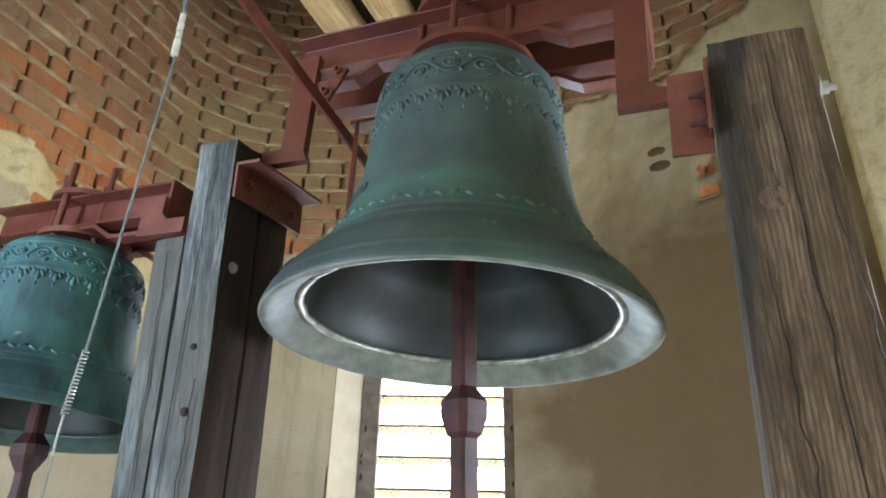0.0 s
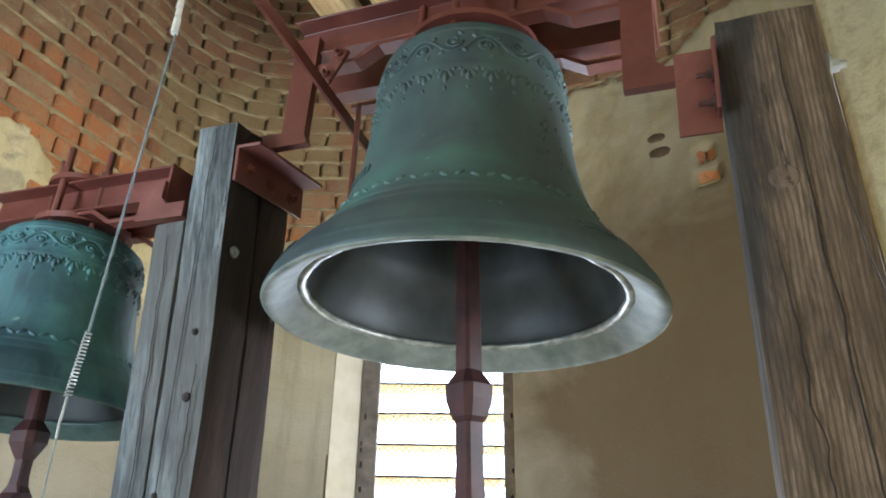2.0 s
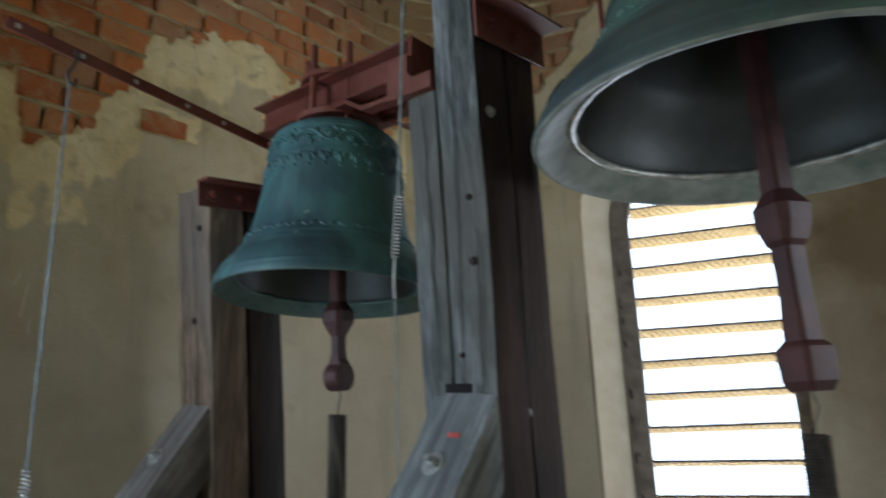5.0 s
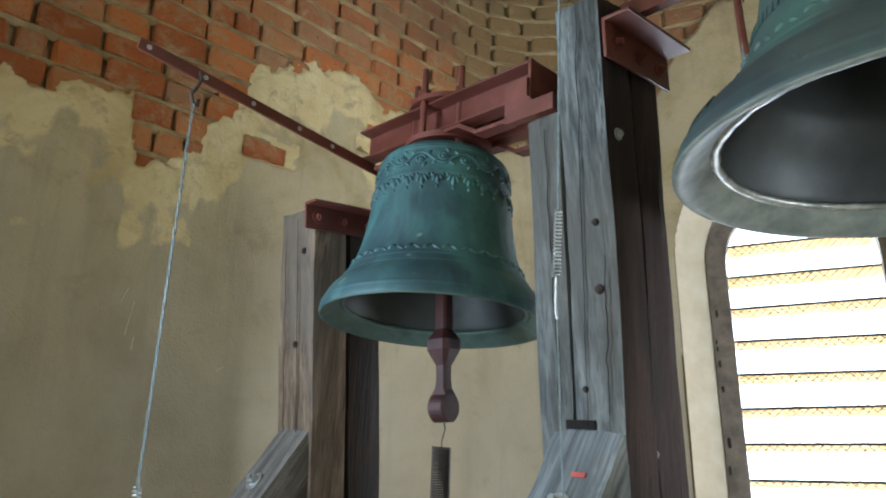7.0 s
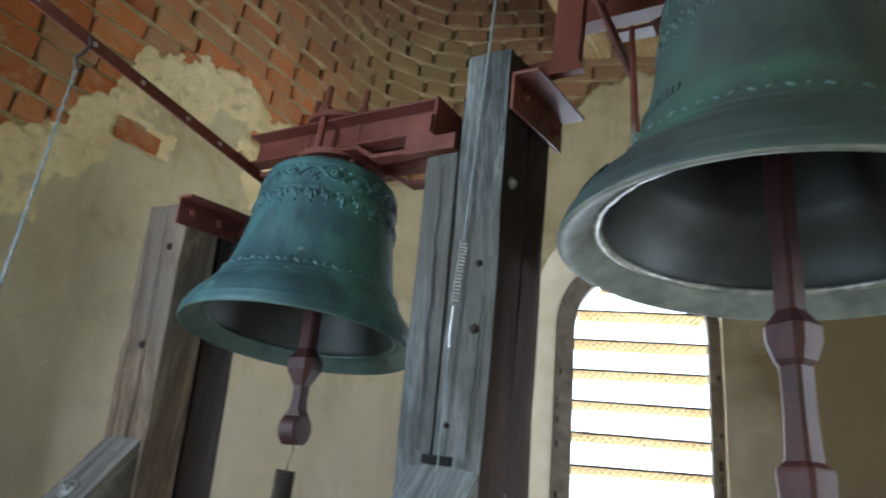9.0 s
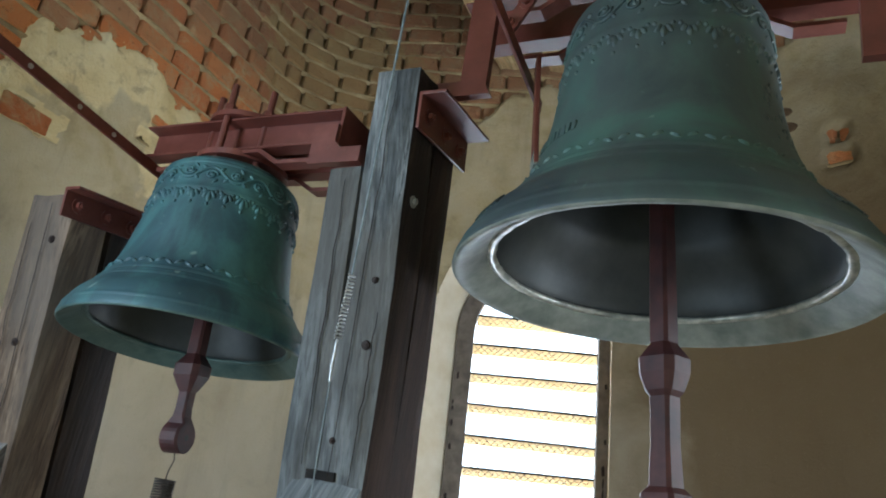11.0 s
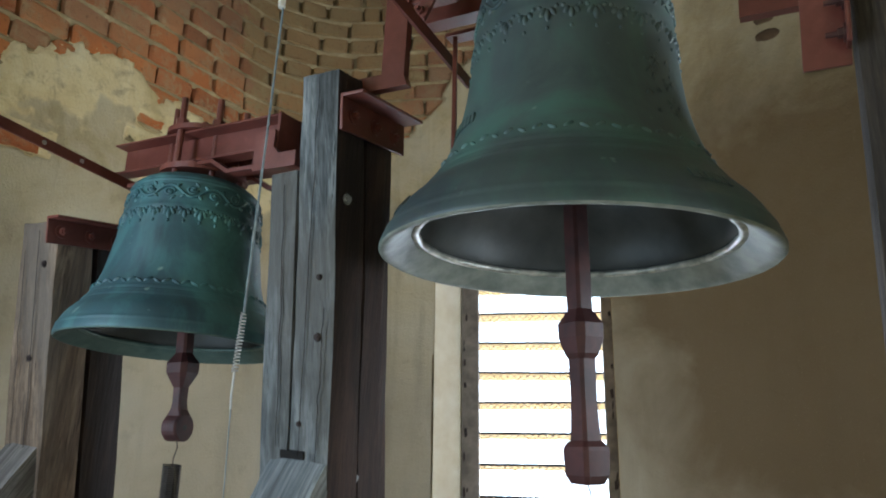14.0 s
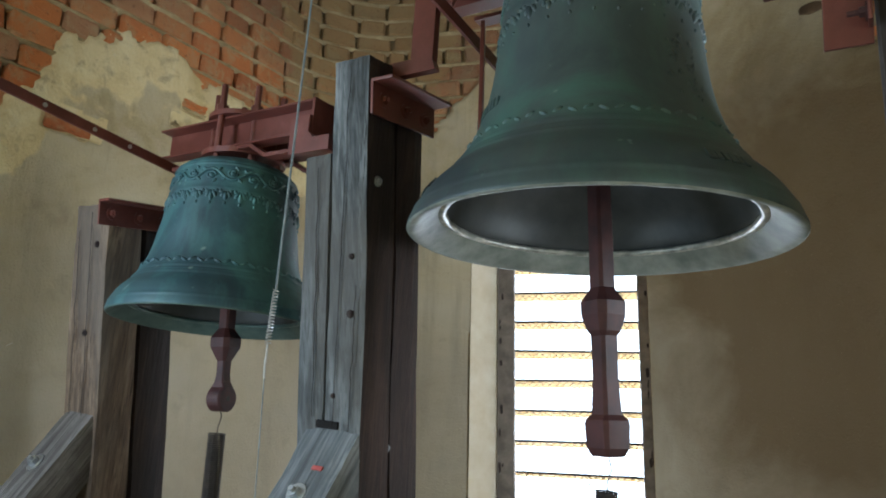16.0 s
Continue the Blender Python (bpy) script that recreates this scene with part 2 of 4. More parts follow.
def half_black_nodes(nt, bs):
    """Brown timber, blackened along one edge and mostly near its top."""
    timber_nodes((0.085, 0.055, 0.034), (0.17, 0.115, 0.074), (0.28, 0.20, 0.135))(nt, bs)
    brown = bs.inputs["Base Color"].links[0].from_socket
    p = coords(nt)
    xyz = nt.nodes.new("ShaderNodeSeparateXYZ")
    nt.links.new(p, xyz.inputs[0])

    def lin(value, k, plus):
        n = nt.nodes.new("ShaderNodeMath")
        n.operation = "MULTIPLY_ADD"
        nt.links.new(value, n.inputs[0])
        n.inputs[1].default_value = k
        if isinstance(plus, (int, float)):
            n.inputs[2].default_value = plus
        else:
            nt.links.new(plus, n.inputs[2])
        return n.outputs[0]

    wave = nt.nodes.new("ShaderNodeTexWave")
    wave.bands_direction = "X"
    wave.inputs["Scale"].default_value, wave.inputs["Distortion"].default_value = 30, 5.0
    wave.inputs["Detail"].default_value, wave.inputs["Detail Scale"].default_value = 4, 1.2
    nt.links.new(coords(nt, (1, 1, 0.16)), wave.inputs["Vector"])
    brown = mix(nt, ramp(nt, wave.outputs["Fac"], [(0.15, g3(0.65)), (0.55, g3(0))]), brown, (0.065, 0.042, 0.027))
    across = lin(xyz.outputs[0], -5.0, 11.72)
    high = lin(xyz.outputs[2], 0.75, across)
    ragged = lin(noise_tex(nt, coords(nt, (1, 1, 0.12)), 16, 5, 0.7, 0.3), 1.0, high)
    grey = ramp(nt, noise_tex(nt, coords(nt, (1, 1, 0.06)), 45, 5, 0.7), [(0.35, (0.014, 0.012, 0.011)), (0.6, (0.036, 0.031, 0.027)), (0.75, (0.085, 0.075, 0.065))])
    c = mix(nt, ramp(nt, lin(ragged, 0.5, 0.0), [(0.62, g3(0)), (0.76, g3(0.9))]), brown, grey)
    nt.links.new(c, bs.inputs["Base Color"])


def red_paint_nodes(nt, bs):
    p = coords(nt)
    n = noise_tex(nt, p, 6, 6, 0.65)
    f = noise_tex(nt, p, 70, 3, 0.7)
    c = ramp(nt, n, [(0.3, (0.085, 0.024, 0.017)), (0.55, (0.145, 0.041, 0.029)), (0.75, (0.23, 0.078, 0.058))])
    c = mix(nt, ramp(nt, f, [(0.6, g3(0)), (0.78, g3(0.6))]), c, (0.16, 0.07, 0.05))
    nt.links.new(c, bs.inputs["Base Color"])
    rr = ramp(nt, n, [(0.3, g3(0.28)), (0.7, g3(0.5))])
    nt.links.new(rr, bs.inputs["Roughness"])
    bump(nt, bs, mix(nt, 0.5, n, f), 0.2, 0.003)


def verdigris_nodes(base, pale, dark, amount):
    def build(nt, bs):
        p = coords(nt)
        n = noise_tex(nt, p, 3.0, 7, 0.62, 0.7)
        s = noise_tex(nt, coords(nt, (7, 7, 0.8)), 2.0, 5, 0.6)
        f = noise_tex(nt, p, 55, 4, 0.7)
        c = ramp(nt, n, [(0.32, dark), (0.5, base), (0.72, pale)])
        c = mix(nt, ramp(nt, s, [(0.5, g3(0)), (0.75, g3(amount))]), c, pale)
        c = mix(nt, ramp(nt, f, [(0.58, g3(0)), (0.8, g3(0.45))]), c, dark)
        spot = noise_tex(nt, p, 24, 2, 0.5)
        c = mix(nt, ramp(nt, spot, [(0.72, g3(0)), (0.78, g3(0.6))]), c, (0.25, 0.34, 0.30))
        nt.links.new(c, bs.inputs["Base Color"])
        nt.links.new(ramp(nt, n, [(0.3, g3(0.42)), (0.7, g3(0.62))]), bs.inputs["Roughness"])
        bump(nt, bs, mix(nt, 0.6, f, n), 0.25, 0.004)
    return build


def plain_nodes(a, b, scale=20, strength=0.2):
    def build(nt, bs):
        p = coords(nt)
        n = noise_tex(nt, p, scale, 5, 0.6)
        nt.links.new(ramp(nt, n, [(0.35, a), (0.68, b)]), bs.inputs["Base Color"])
        bump(nt, bs, n, strength, 0.003)
    return build


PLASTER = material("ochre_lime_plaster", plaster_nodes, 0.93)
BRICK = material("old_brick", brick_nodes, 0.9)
MORTAR = material("lime_mortar", mortar_nodes, 0.95)
REVEAL = material("limewashed_reveal", plain_nodes((0.74, 0.66, 0.49), (0.85, 0.79, 0.65), 8, 0.4), 0.9)
GREYWOOD = material("weathered_grey_timber", timber_nodes((0.042, 0.046, 0.047), (0.115, 0.128, 0.132), (0.26, 0.28, 0.285), band=(0.10, 0.094, 0.084)), 0.85)
GREYSTRUT = material("weathered_grey_strut", timber_nodes((0.09, 0.10, 0.105), (0.17, 0.19, 0.20), (0.29, 0.31, 0.32), "y", world_space=False), 0.85)
BROWNSTRUT = material("weathered_brown_strut", timber_nodes((0.07, 0.062, 0.056), (0.145, 0.132, 0.12), (0.25, 0.235, 0.22), "y", world_space=False), 0.85)
BROWNWOOD = material("old_brown_timber", timber_nodes((0.10, 0.065, 0.045), (0.17, 0.115, 0.08), (0.26, 0.18, 0.125)), 0.8)
DARKWOOD = material("dark_timber", timber_nodes((0.010, 0.006, 0.005), (0.023, 0.012, 0.009), (0.050, 0.027, 0.019)), 0.75)
P3WOOD = material("brown_timber_with_black_weathering", half_black_nodes, 0.85)
MIXWOOD = material("brown_and_grey_timber", timber_nodes((0.075, 0.048, 0.031), (0.165, 0.115, 0.076), (0.29, 0.215, 0.15), band=(0.14, 0.118, 0.098)), 0.85)
NEWWOOD = material("fresh_pine", timber_nodes((0.52, 0.36, 0.17), (0.66, 0.48, 0.25), (0.74, 0.57, 0.33), "y"), 0.7)
SLATWOOD = material("louvre_board", plain_nodes((0.60, 0.42, 0.16), (0.76, 0.58, 0.28), 9, 0.3), 0.8)
BOUNCEBOARD = material("pale_bounce_boards", plain_nodes((0.30, 0.26, 0.20), (0.42, 0.37, 0.30), 5, 0.3), 0.85)
FRAMEWOOD = material("window_frame_wood", plain_nodes((0.13, 0.11, 0.09), (0.26, 0.22, 0.18), 12, 0.6), 0.85)
RED = material("red_oxide_paint", red_paint_nodes, 0.5)
DARKRED = material("worn_dark_red_paint", plain_nodes((0.034, 0.014, 0.015), (0.085, 0.028, 0.026), 12, 0.5), 0.5, 0.0)
BRONZE_BIG = material("green_bronze_patina", verdigris_nodes((0.066, 0.098, 0.098), (0.078, 0.175, 0.142), (0.040, 0.056, 0.066), 0.35), 0.5, 0.1)
BRONZE_SMALL = material("turquoise_bronze_patina", verdigris_nodes((0.040, 0.096, 0.112), (0.090, 0.235, 0.232), (0.022, 0.044, 0.058), 0.55), 0.5, 0.1)
BRONZE_IN = material("bare_bronze_inside", plain_nodes((0.04, 0.046, 0.046), (0.065, 0.072, 0.07), 10, 0.15), 0.5, 0.4)
BRONZE_LIP = material("worn_bronze_lip", plain_nodes((0.15, 0.175, 0.155), (0.30, 0.325, 0.285), 14, 0.8), 0.58, 0.15)
BRONZE_GLINT = material("bronze_rim_glint", plain_nodes((0.22, 0.24, 0.21), (0.62, 0.62, 0.55), 26, 0.8), 0.36, 0.4)
BRONZE_EDGE = material("green_bronze_lip", plain_nodes((0.07, 0.12, 0.11), (0.13, 0.19, 0.17), 18, 0.35), 0.45, 0.3)
STEEL = material("galvanised_steel", plain_nodes((0.42, 0.44, 0.45), (0.6, 0.62, 0.62), 60, 0.2), 0.4, 0.85)
IRON = material("dark_iron", plain_nodes((0.05, 0.045, 0.042), (0.10, 0.085, 0.075), 40, 0.3), 0.55, 0.6)
CABLE = material("pale_cable", plain_nodes((0.14, 0.18, 0.20), (0.26, 0.31, 0.33), 60, 0.2), 0.6, 0.2)
SLEEVE = material("white_plastic_sleeve", plain_nodes((0.62, 0.60, 0.53), (0.74, 0.72, 0.66), 50, 0.2), 0.5)
def glow_nodes(nt, bs):
    bs.inputs["Base Color"].default_value = (0.8, 0.85, 0.9, 1)
    bs.inputs["Emission Color"].default_value = (0.88, 0.95, 1.0, 1)
    bs.inputs["Emission Strength"].default_value = 3.7


GLOW = material("hazy_daylight", glow_nodes, 1.0)
HOLLOW_SHADE = material("hollow_shade", plain_nodes((0.004, 0.003, 0.003), (0.010, 0.008, 0.007), 20, 0.2), 0.95)
CREAM = material("red_mark", plain_nodes((0.45, 0.08, 0.07), (0.55, 0.14, 0.12), 30, 0.1), 0.7)


# ---- builders ----
def part(name, bm, mat, parent=None, label="", smooth=False):
    me = bpy.data.meshes.new(name)
    if smooth:
        for f in bm.faces:
            f.smooth = True
    bm.to_mesh(me)
    bm.free()
    me.materials.append(mat)
    ob = new(name, me)
    if parent:
        ob.parent = parent
    if label:
        ob["label"] = label
    return ob


def thing(name, label, category, group="", kind="", at=(0, 0, 0)):
    ob = new(name)
    ob.location = at
    return tagged(ob, label, category, group, kind)


def levelled(ob):
    """Sets a thing of the leaning timber frame, which is drawn up square to itself, into the level chamber."""
    ob.matrix_world = LEVEL @ ob.matrix_basis
    return ob


def add_box(bm, lo, hi, bevel=0.0, m=None):
    d = bmesh.ops.create_cube(bm, size=1.0)
    vs = d["verts"]
    for v in vs:
        v.co = Vector([l + (c + 0.5) * (h - l) for l, h, c in zip(lo, hi, v.co)])
        if m:
            v.co = m @ v.co
    if bevel:
        es = list({e for v in vs for e in v.link_edges})
        bmesh.ops.bevel(bm, geom=es, offset=bevel, segments=2, affect="EDGES", profile=0.6)
    return bm


def box(lo, hi, bevel=0.0, m=None):
    return add_box(bmesh.new(), lo, hi, bevel, m)


def lathe(profile, steps=96, centre=(0, 0), wobble=None):
    bm = bmesh.new()
    rings = []
    for i, (r, z) in enumerate(profile):
        ring = []
        for k in range(steps):
            a = 2 * math.pi * k / steps
            rr = r + (wobble(a, r, z, i) if wobble else 0)
            ring.append(bm.verts.new((centre[0] + rr * math.cos(a), centre[1] + rr * math.sin(a), z)))
        rings.append(ring)
    for a, b in zip(rings, rings[1:]):
        for k in range(steps):
            bm.faces.new((a[k], a[(k + 1) % steps], b[(k + 1) % steps], b[k]))
    return bm


def tube(points, r, sides=8):
    bm = bmesh.new()
    pts = [Vector(p) for p in points]
    rings = []
    for i, p in enumerate(pts):
        d = (pts[min(i + 1, len(pts) - 1)] - pts[max(i - 1, 0)]).normalized()
        a = d.orthogonal().normalized() if not rings else (prev - d * prev.dot(d)).normalized()
        prev = a
        b = d.cross(a)
        rings.append([bm.verts.new(p + r * (math.cos(t) * a + math.sin(t) * b)) for t in [2 * math.pi * k / sides for k in range(sides)]])
    for a, b in zip(rings, rings[1:]):
        for k in range(sides):
            bm.faces.new((a[k], a[(k + 1) % sides], b[(k + 1) % sides], b[k]))
    bm.faces.new(rings[0][::-1])
    bm.faces.new(rings[-1])
    return bm


def coil(top, bottom, r, turns, wire):
    t, b = Vector(top), Vector(bottom)
    d = (b - t).normalized()
    x = d.orthogonal().normalized()
    y = d.cross(x)
    n = turns * 10
    return tube([t + (b - t) * i / n + r * (math.cos(i * 0.628) * x + math.sin(i * 0.628) * y) for i in range(n + 1)], wire, 5)


def bolt(name, at, axis, r, length, mat, parent, label=""):
    """A hexagon head with a washer and a shank end."""
    bm = bmesh.new()
    q = Vector(axis).to_track_quat("Z", "Y").to_matrix().to_4x4()
    m = Matrix.Translation(at) @ q
    bmesh.ops.create_cone(bm, cap_ends=True, segments=18, radius1=r * 1.7, radius2=r * 1.7, depth=0.004, matrix=m @ Matrix.Translation((0, 0, 0.002)))
    bmesh.ops.create_cone(bm, cap_ends=True, segments=6, radius1=r, radius2=r * 0.96, depth=r * 0.9, matrix=m @ Matrix.Translation((0, 0, 0.004 + r * 0.45)))
    bmesh.ops.create_cone(bm, cap_ends=True, segments=10, radius1=r * 0.55, radius2=r * 0.5, depth=length, matrix=m @ Matrix.Translation((0, 0, length / 2)))
    return part(name, bm, mat, parent, label)


def timber(lo, hi, seed, rough=0.004, cell=0.05):
    """A hewn upright or beam: a finely cut box whose faces wander and whose edges are worn."""
    size = [h - l for l, h in zip(lo, hi)]
    bm = bmesh.new()
    cnt = [max(2, int(s / cell)) for s in size]
    def grid(o, du, dv, nu, nv):
        vs = [[bm.verts.new(Vector(o) + Vector(du) * (i / nu) + Vector(dv) * (j / nv)) for j in range(nv + 1)] for i in range(nu + 1)]
        for i in range(nu):
            for j in range(nv):
                bm.faces.new((vs[i][j], vs[i + 1][j], vs[i + 1][j + 1], vs[i][j + 1]))
    sx, sy, sz = size
    X, Y, Z = (sx, 0, 0), (0, sy, 0), (0, 0, sz)
    l, h = Vector(lo), Vector(hi)
    grid(l, X, Z, cnt[0], cnt[2]); grid(l, Z, Y, cnt[2], cnt[1]); grid(l, Y, X, cnt[1], cnt[0])
    grid(h, tuple(-v for v in Z), tuple(-v for v in X), cnt[2], cnt[0]); grid(h, tuple(-v for v in Y), tuple(-v for v in Z), cnt[1], cnt[2]); grid(h, tuple(-v for v in X), tuple(-v for v in Y), cnt[0], cnt[1])
    bmesh.ops.remove_doubles(bm, verts=bm.verts[:], dist=0.0005)
    mid = (l + h) / 2
    for v in bm.verts:
        c = v.co.copy()
        at_edge = sum(abs(abs(c[k] - mid[k]) - size[k] / 2) < 1e-4 for k in range(3)) >= 2
        for k in range(3):
            if abs(abs(c[k] - mid[k]) - size[k] / 2) < 1e-4:
                s = 1 if c[k] > mid[k] else -1
                q = Vector((c.x * 9 + seed, c.y * 9, c.z * 2.2))
                q[k] += 5 * s
                v.co[k] += s * (rough * noise.noise(q) - (0.004 + 0.005 * max(0, noise.noise(q * 2.3)) if at_edge else 0))
    return bm


# ---- bell shapes ----
def bell_outer(z0, d, h, rc):
    """Outer outline from lip to crown: d the mouth's width, h the height, rc the shoulder's radius."""
    t = [(0.500, 0.000), (0.500, 0.012), (0.492, 0.040), (0.474, 0.085), (0.450, 0.130), (0.424, 0.165), (0.398, 0.200), (0.372, 0.245), (0.350, 0.300), (0.331, 0.360),
         (0.315, 0.430), (0.302, 0.510), (0.292, 0.600), (0.284, 0.700), (0.278, 0.800), (0.272, 0.880), (0.262, 0.925), (0.244, 0.955), (0.215, 0.978), (0.150, 0.993), (0.02, 1.0)]
    f = rc / (0.275 * d)
    out = []
    for r, z in t:
        k = min(1, z / 0.5)
        out.append((r * d * (1 - k + k * f), z0 + z * h))
    return out


def refine(profile, n):
    out = []
    for i in range(len(profile) - 1):
        p0, p1, p2, p3 = (profile[max(0, min(len(profile) - 1, i + k))] for k in (-1, 0, 1, 2))
        for j in range(n):
            t = j / n
            out.append(tuple(0.5 * (2 * b + (c - a) * t + (2 * a - 5 * b + 4 * c - e) * t * t + (3 * b - a - 3 * c + e) * t ** 3) for a, b, c, e in zip(p0, p1, p2, p3)))
    return out + [profile[-1]]


def make_bell(m, z0, d, h, rc, outside, label, relief, lip_mat=None, ring_mat=None):
    """A bell with moulded bands and ornament outside, a thick lip and a hollow inside."""
    bell = thing("bell", label, "bell", "church bells")
    bell.matrix_world = m
    outer = refine(bell_outer(z0, d, h, rc), 6)
    bands = [(0.055, 0.010, 0.0022), (0.205, 0.010, 0.0035), (0.222, 0.006, 0.003), (0.245, 0.006, 0.0025), (0.735, 0.007, 0.004), (0.755, 0.006, 0.0035), (0.905, 0.006, 0.004), (0.925, 0.005, 0.003)]
    def wob(a, r, z, i):
        k = (z - z0) / h
        return sum(g * max(0, 1 - abs(k - c) / w) for c, w, g in bands)
    part("shell", lathe(outer, 160, wobble=wob), outside, bell, smooth=True)
    lip = [(0.500 * d, z0), (0.492 * d, z0 - 0.004), (0.470 * d, z0 + 0.004), (0.425 * d, z0 + 0.040 * d), (0.412 * d, z0 + 0.055 * d)]
    part("lip", lathe(refine(lip, 4), 160, wobble=lambda a, r, z, i: 0.0015 * noise.noise((math.cos(a) * 9, math.sin(a) * 9, i * 0.3))), lip_mat or BRONZE_LIP, bell, "worn bronze lip", True)
    # raised ring that paints the glint along the lip's inner edge
    ring = [(0.410 * d + 0.014 * d * math.cos(q), z0 + 0.053 * d + 0.010 * d * math.sin(q)) for q in [2 * math.pi * j / 8 for j in range(9)]]
    part("strike_ring", lathe(ring, 160, wobble=lambda a, r, z, i: 0.004 * noise.noise((math.cos(a) * 9, math.sin(a) * 9, 2.0)) + 0.003 * noise.noise((math.cos(a) * 34, math.sin(a) * 34, i))), ring_mat, bell, "ring drawn along the lip's inner edge for its glint", True)
    inner = [(0.412 * d, z0 + 0.055 * d), (0.395 * d, z0 + 0.075 * d), (0.365 * d, z0 + 0.14 * d)] + [(max(0.01, r - 0.045 * d), z - 0.015) for r, z in bell_outer(z0, d, h, rc)[8:-1]] + [(0.01, z0 + h - 0.03)]
    part("inside", lathe(refine(inner, 4), 96), BRONZE_IN, bell, "dark bronze inside of the bell", True)
    # relief: a leafy frieze, hanging leaves, and a beaded line above the sound bow
    def radius(k):
        z = z0 + k * h
        for (r0, a), (r1, b) in zip(outer, outer[1:]):
            if a <= z <= b:
                return r0 + (r1 - r0) * (z - a) / max(1e-6, b - a)
        return outer[-1][0]
    def blob(bm, a, k, w, hh, proud, tilt=0.0):
        r = radius(k)
        dr = (radius(k + 0.02) - radius(k - 0.02)) / (0.04 * h)
        up = Vector((math.cos(a) * dr, math.sin(a) * dr, 1)).normalized()
        tan = Vector((-math.sin(a), math.cos(a), 0))
        nor = tan.cross(up)
        c = Vector((r * math.cos(a), r * math.sin(a), z0 + k * h))
        x = tan * math.cos(tilt) + up * math.sin(tilt)
        y = up * math.cos(tilt) - tan * math.sin(tilt)
        top = bm.verts.new(c + nor * proud)
        ring = [bm.verts.new(c + x * w * math.cos(q) + y * hh * math.sin(q) - nor * 0.001) for q in [2 * math.pi * j / 8 for j in range(8)]]
        ring2 = [bm.verts.new(c + 0.6 * x * w * math.cos(q) + 0.6 * y * hh * math.sin(q) + nor * proud * 0.8) for q in [2 * math.pi * j / 8 for j in range(8)]]
        for j in range(8):
            bm.faces.new((ring[j], ring[(j + 1) % 8], ring2[(j + 1) % 8], ring2[j]))
            bm.faces.new((ring2[j], ring2[(j + 1) % 8], top))
    def skin(a, k, proud):
        r = radius(k) + proud
        return (r * math.cos(a), r * math.sin(a), z0 + k * h)

    def join(bm, other):
        me = bpy.data.meshes.new("tmp")
        other.to_mesh(me)
        other.free()
        bm.from_mesh(me)
        bpy.data.meshes.remove(me)

    n, t = 20, 0.0052 * relief
    fr = tube([skin(2 * math.pi * i / (n * 12), 0.830 + 0.034 * math.sin(math.pi * i / 12), t * 0.4) for i in range(n * 12 + 1)], t, 6)
    for i in range(n):
        a, sg = 2 * math.pi * (i + 0.5) / n, 1 if i % 2 == 0 else -1
        pts = []
        for j in range(15):
            q = j / 14 * 2.7 * math.pi
            g = 0.034 * (1 - 0.72 * j / 14)
            pts.append(skin(a + g * math.cos(q) * h / radius(0.83) * 0.95, 0.830 - sg * 0.010 + sg * g * math.sin(q) * 0.8, t * 0.4))
        join(fr, tube(pts, t * 0.85, 5))
        blob(fr, a, 0.830 - sg * 0.008, 0.010 * relief, 0.010 * relief, 0.008 * relief)
        for e, w in ((0.11, 0.6), (-0.11, -0.6)):
            blob(fr, a + e, 0.830 + sg * 0.030, 0.014 * relief, 0.007 * relief, 0.007 * relief, w * sg)
        blob(fr, a + 0.06, 0.830 - sg * 0.046, 0.013 * relief, 0.006 * relief, 0.006 * relief, 0.8 * sg)
    part("frieze", fr, outside, bell, "cast leaf scroll frieze", True)
    lv = bmesh.new()
    n = 30
    for i in range(n):
        a = 2 * math.pi * i / n
        g = 1.0 if i % 2 else 0.8
        blob(lv, a, 0.700 - 0.010 * g, 0.010 * relief, 0.024 * g * relief, 0.009 * relief)
        for e in (1, -1):
            blob(lv, a + e * 0.045, 0.703, 0.009 * relief, 0.019 * g * relief, 0.008 * relief, e * 0.5)
            blob(lv, a + e * 0.075, 0.722, 0.009 * relief, 0.008 * relief, 0.006 * relief, e * 0.9)
        blob(lv, a, 0.655 - 0.012 * g, 0.006 * relief, 0.008 * relief, 0.006 * relief)
    part("leaf_border", lv, outside, bell, "border of hanging cast leaves", True)
    bd = bmesh.new()
    n = 64
    for i in range(n):
        a = 2 * math.pi * i / n
        blob(bd, a, 0.278 + 0.007 * (i % 2), 0.017 * relief, 0.006 * relief, 0.007 * relief, 0.5 if i % 2 else -0.5)
    part("bead_border", bd, outside, bell, "", True)
    return bell, radius


def writing_bars(bell, radius, z0, h, spans, outside):
    """Cast lettering too worn to read: raised short bars along the bell."""
    for k, a0, a1, n, hh in spans:
        for i in range(n):
            a = a0 + (a1 - a0) * i / max(1, n - 1)
            r = radius(k)
            c = Vector((r * math.cos(a), r * math.sin(a), z0 + k * h))
            m = Matrix.Translation(c) @ Matrix.Rotation(a, 4, "Z") @ Matrix.Rotation(radians(-38 if k < 0.3 else -8), 4, "Y")
            w = 0.006 if i % 3 else 0.009
            part("worn_letter", box((-0.004, -w, -hh), (0.0035, w, hh), 0.001, m), outside, bell)


def frame_point(p):
    return LEVEL @ Vector(p)

# ---- walls ----
def curve(uc, half, spring, rise, bottom, n=28):
    """An arched outline from the foot of one jamb over the arch to the other foot, as (u, z)."""
    pts = [(uc - half, bottom), (uc - half, (bottom + spring) / 2), (uc - half, spring)]
    pts += [(uc - half * math.cos(math.pi * i / n), spring + rise * math.sin(math.pi * i / n)) for i in range(1, n)]
    return pts + [(uc + half, spring), (uc + half, (bottom + spring) / 2), (uc + half, bottom)]


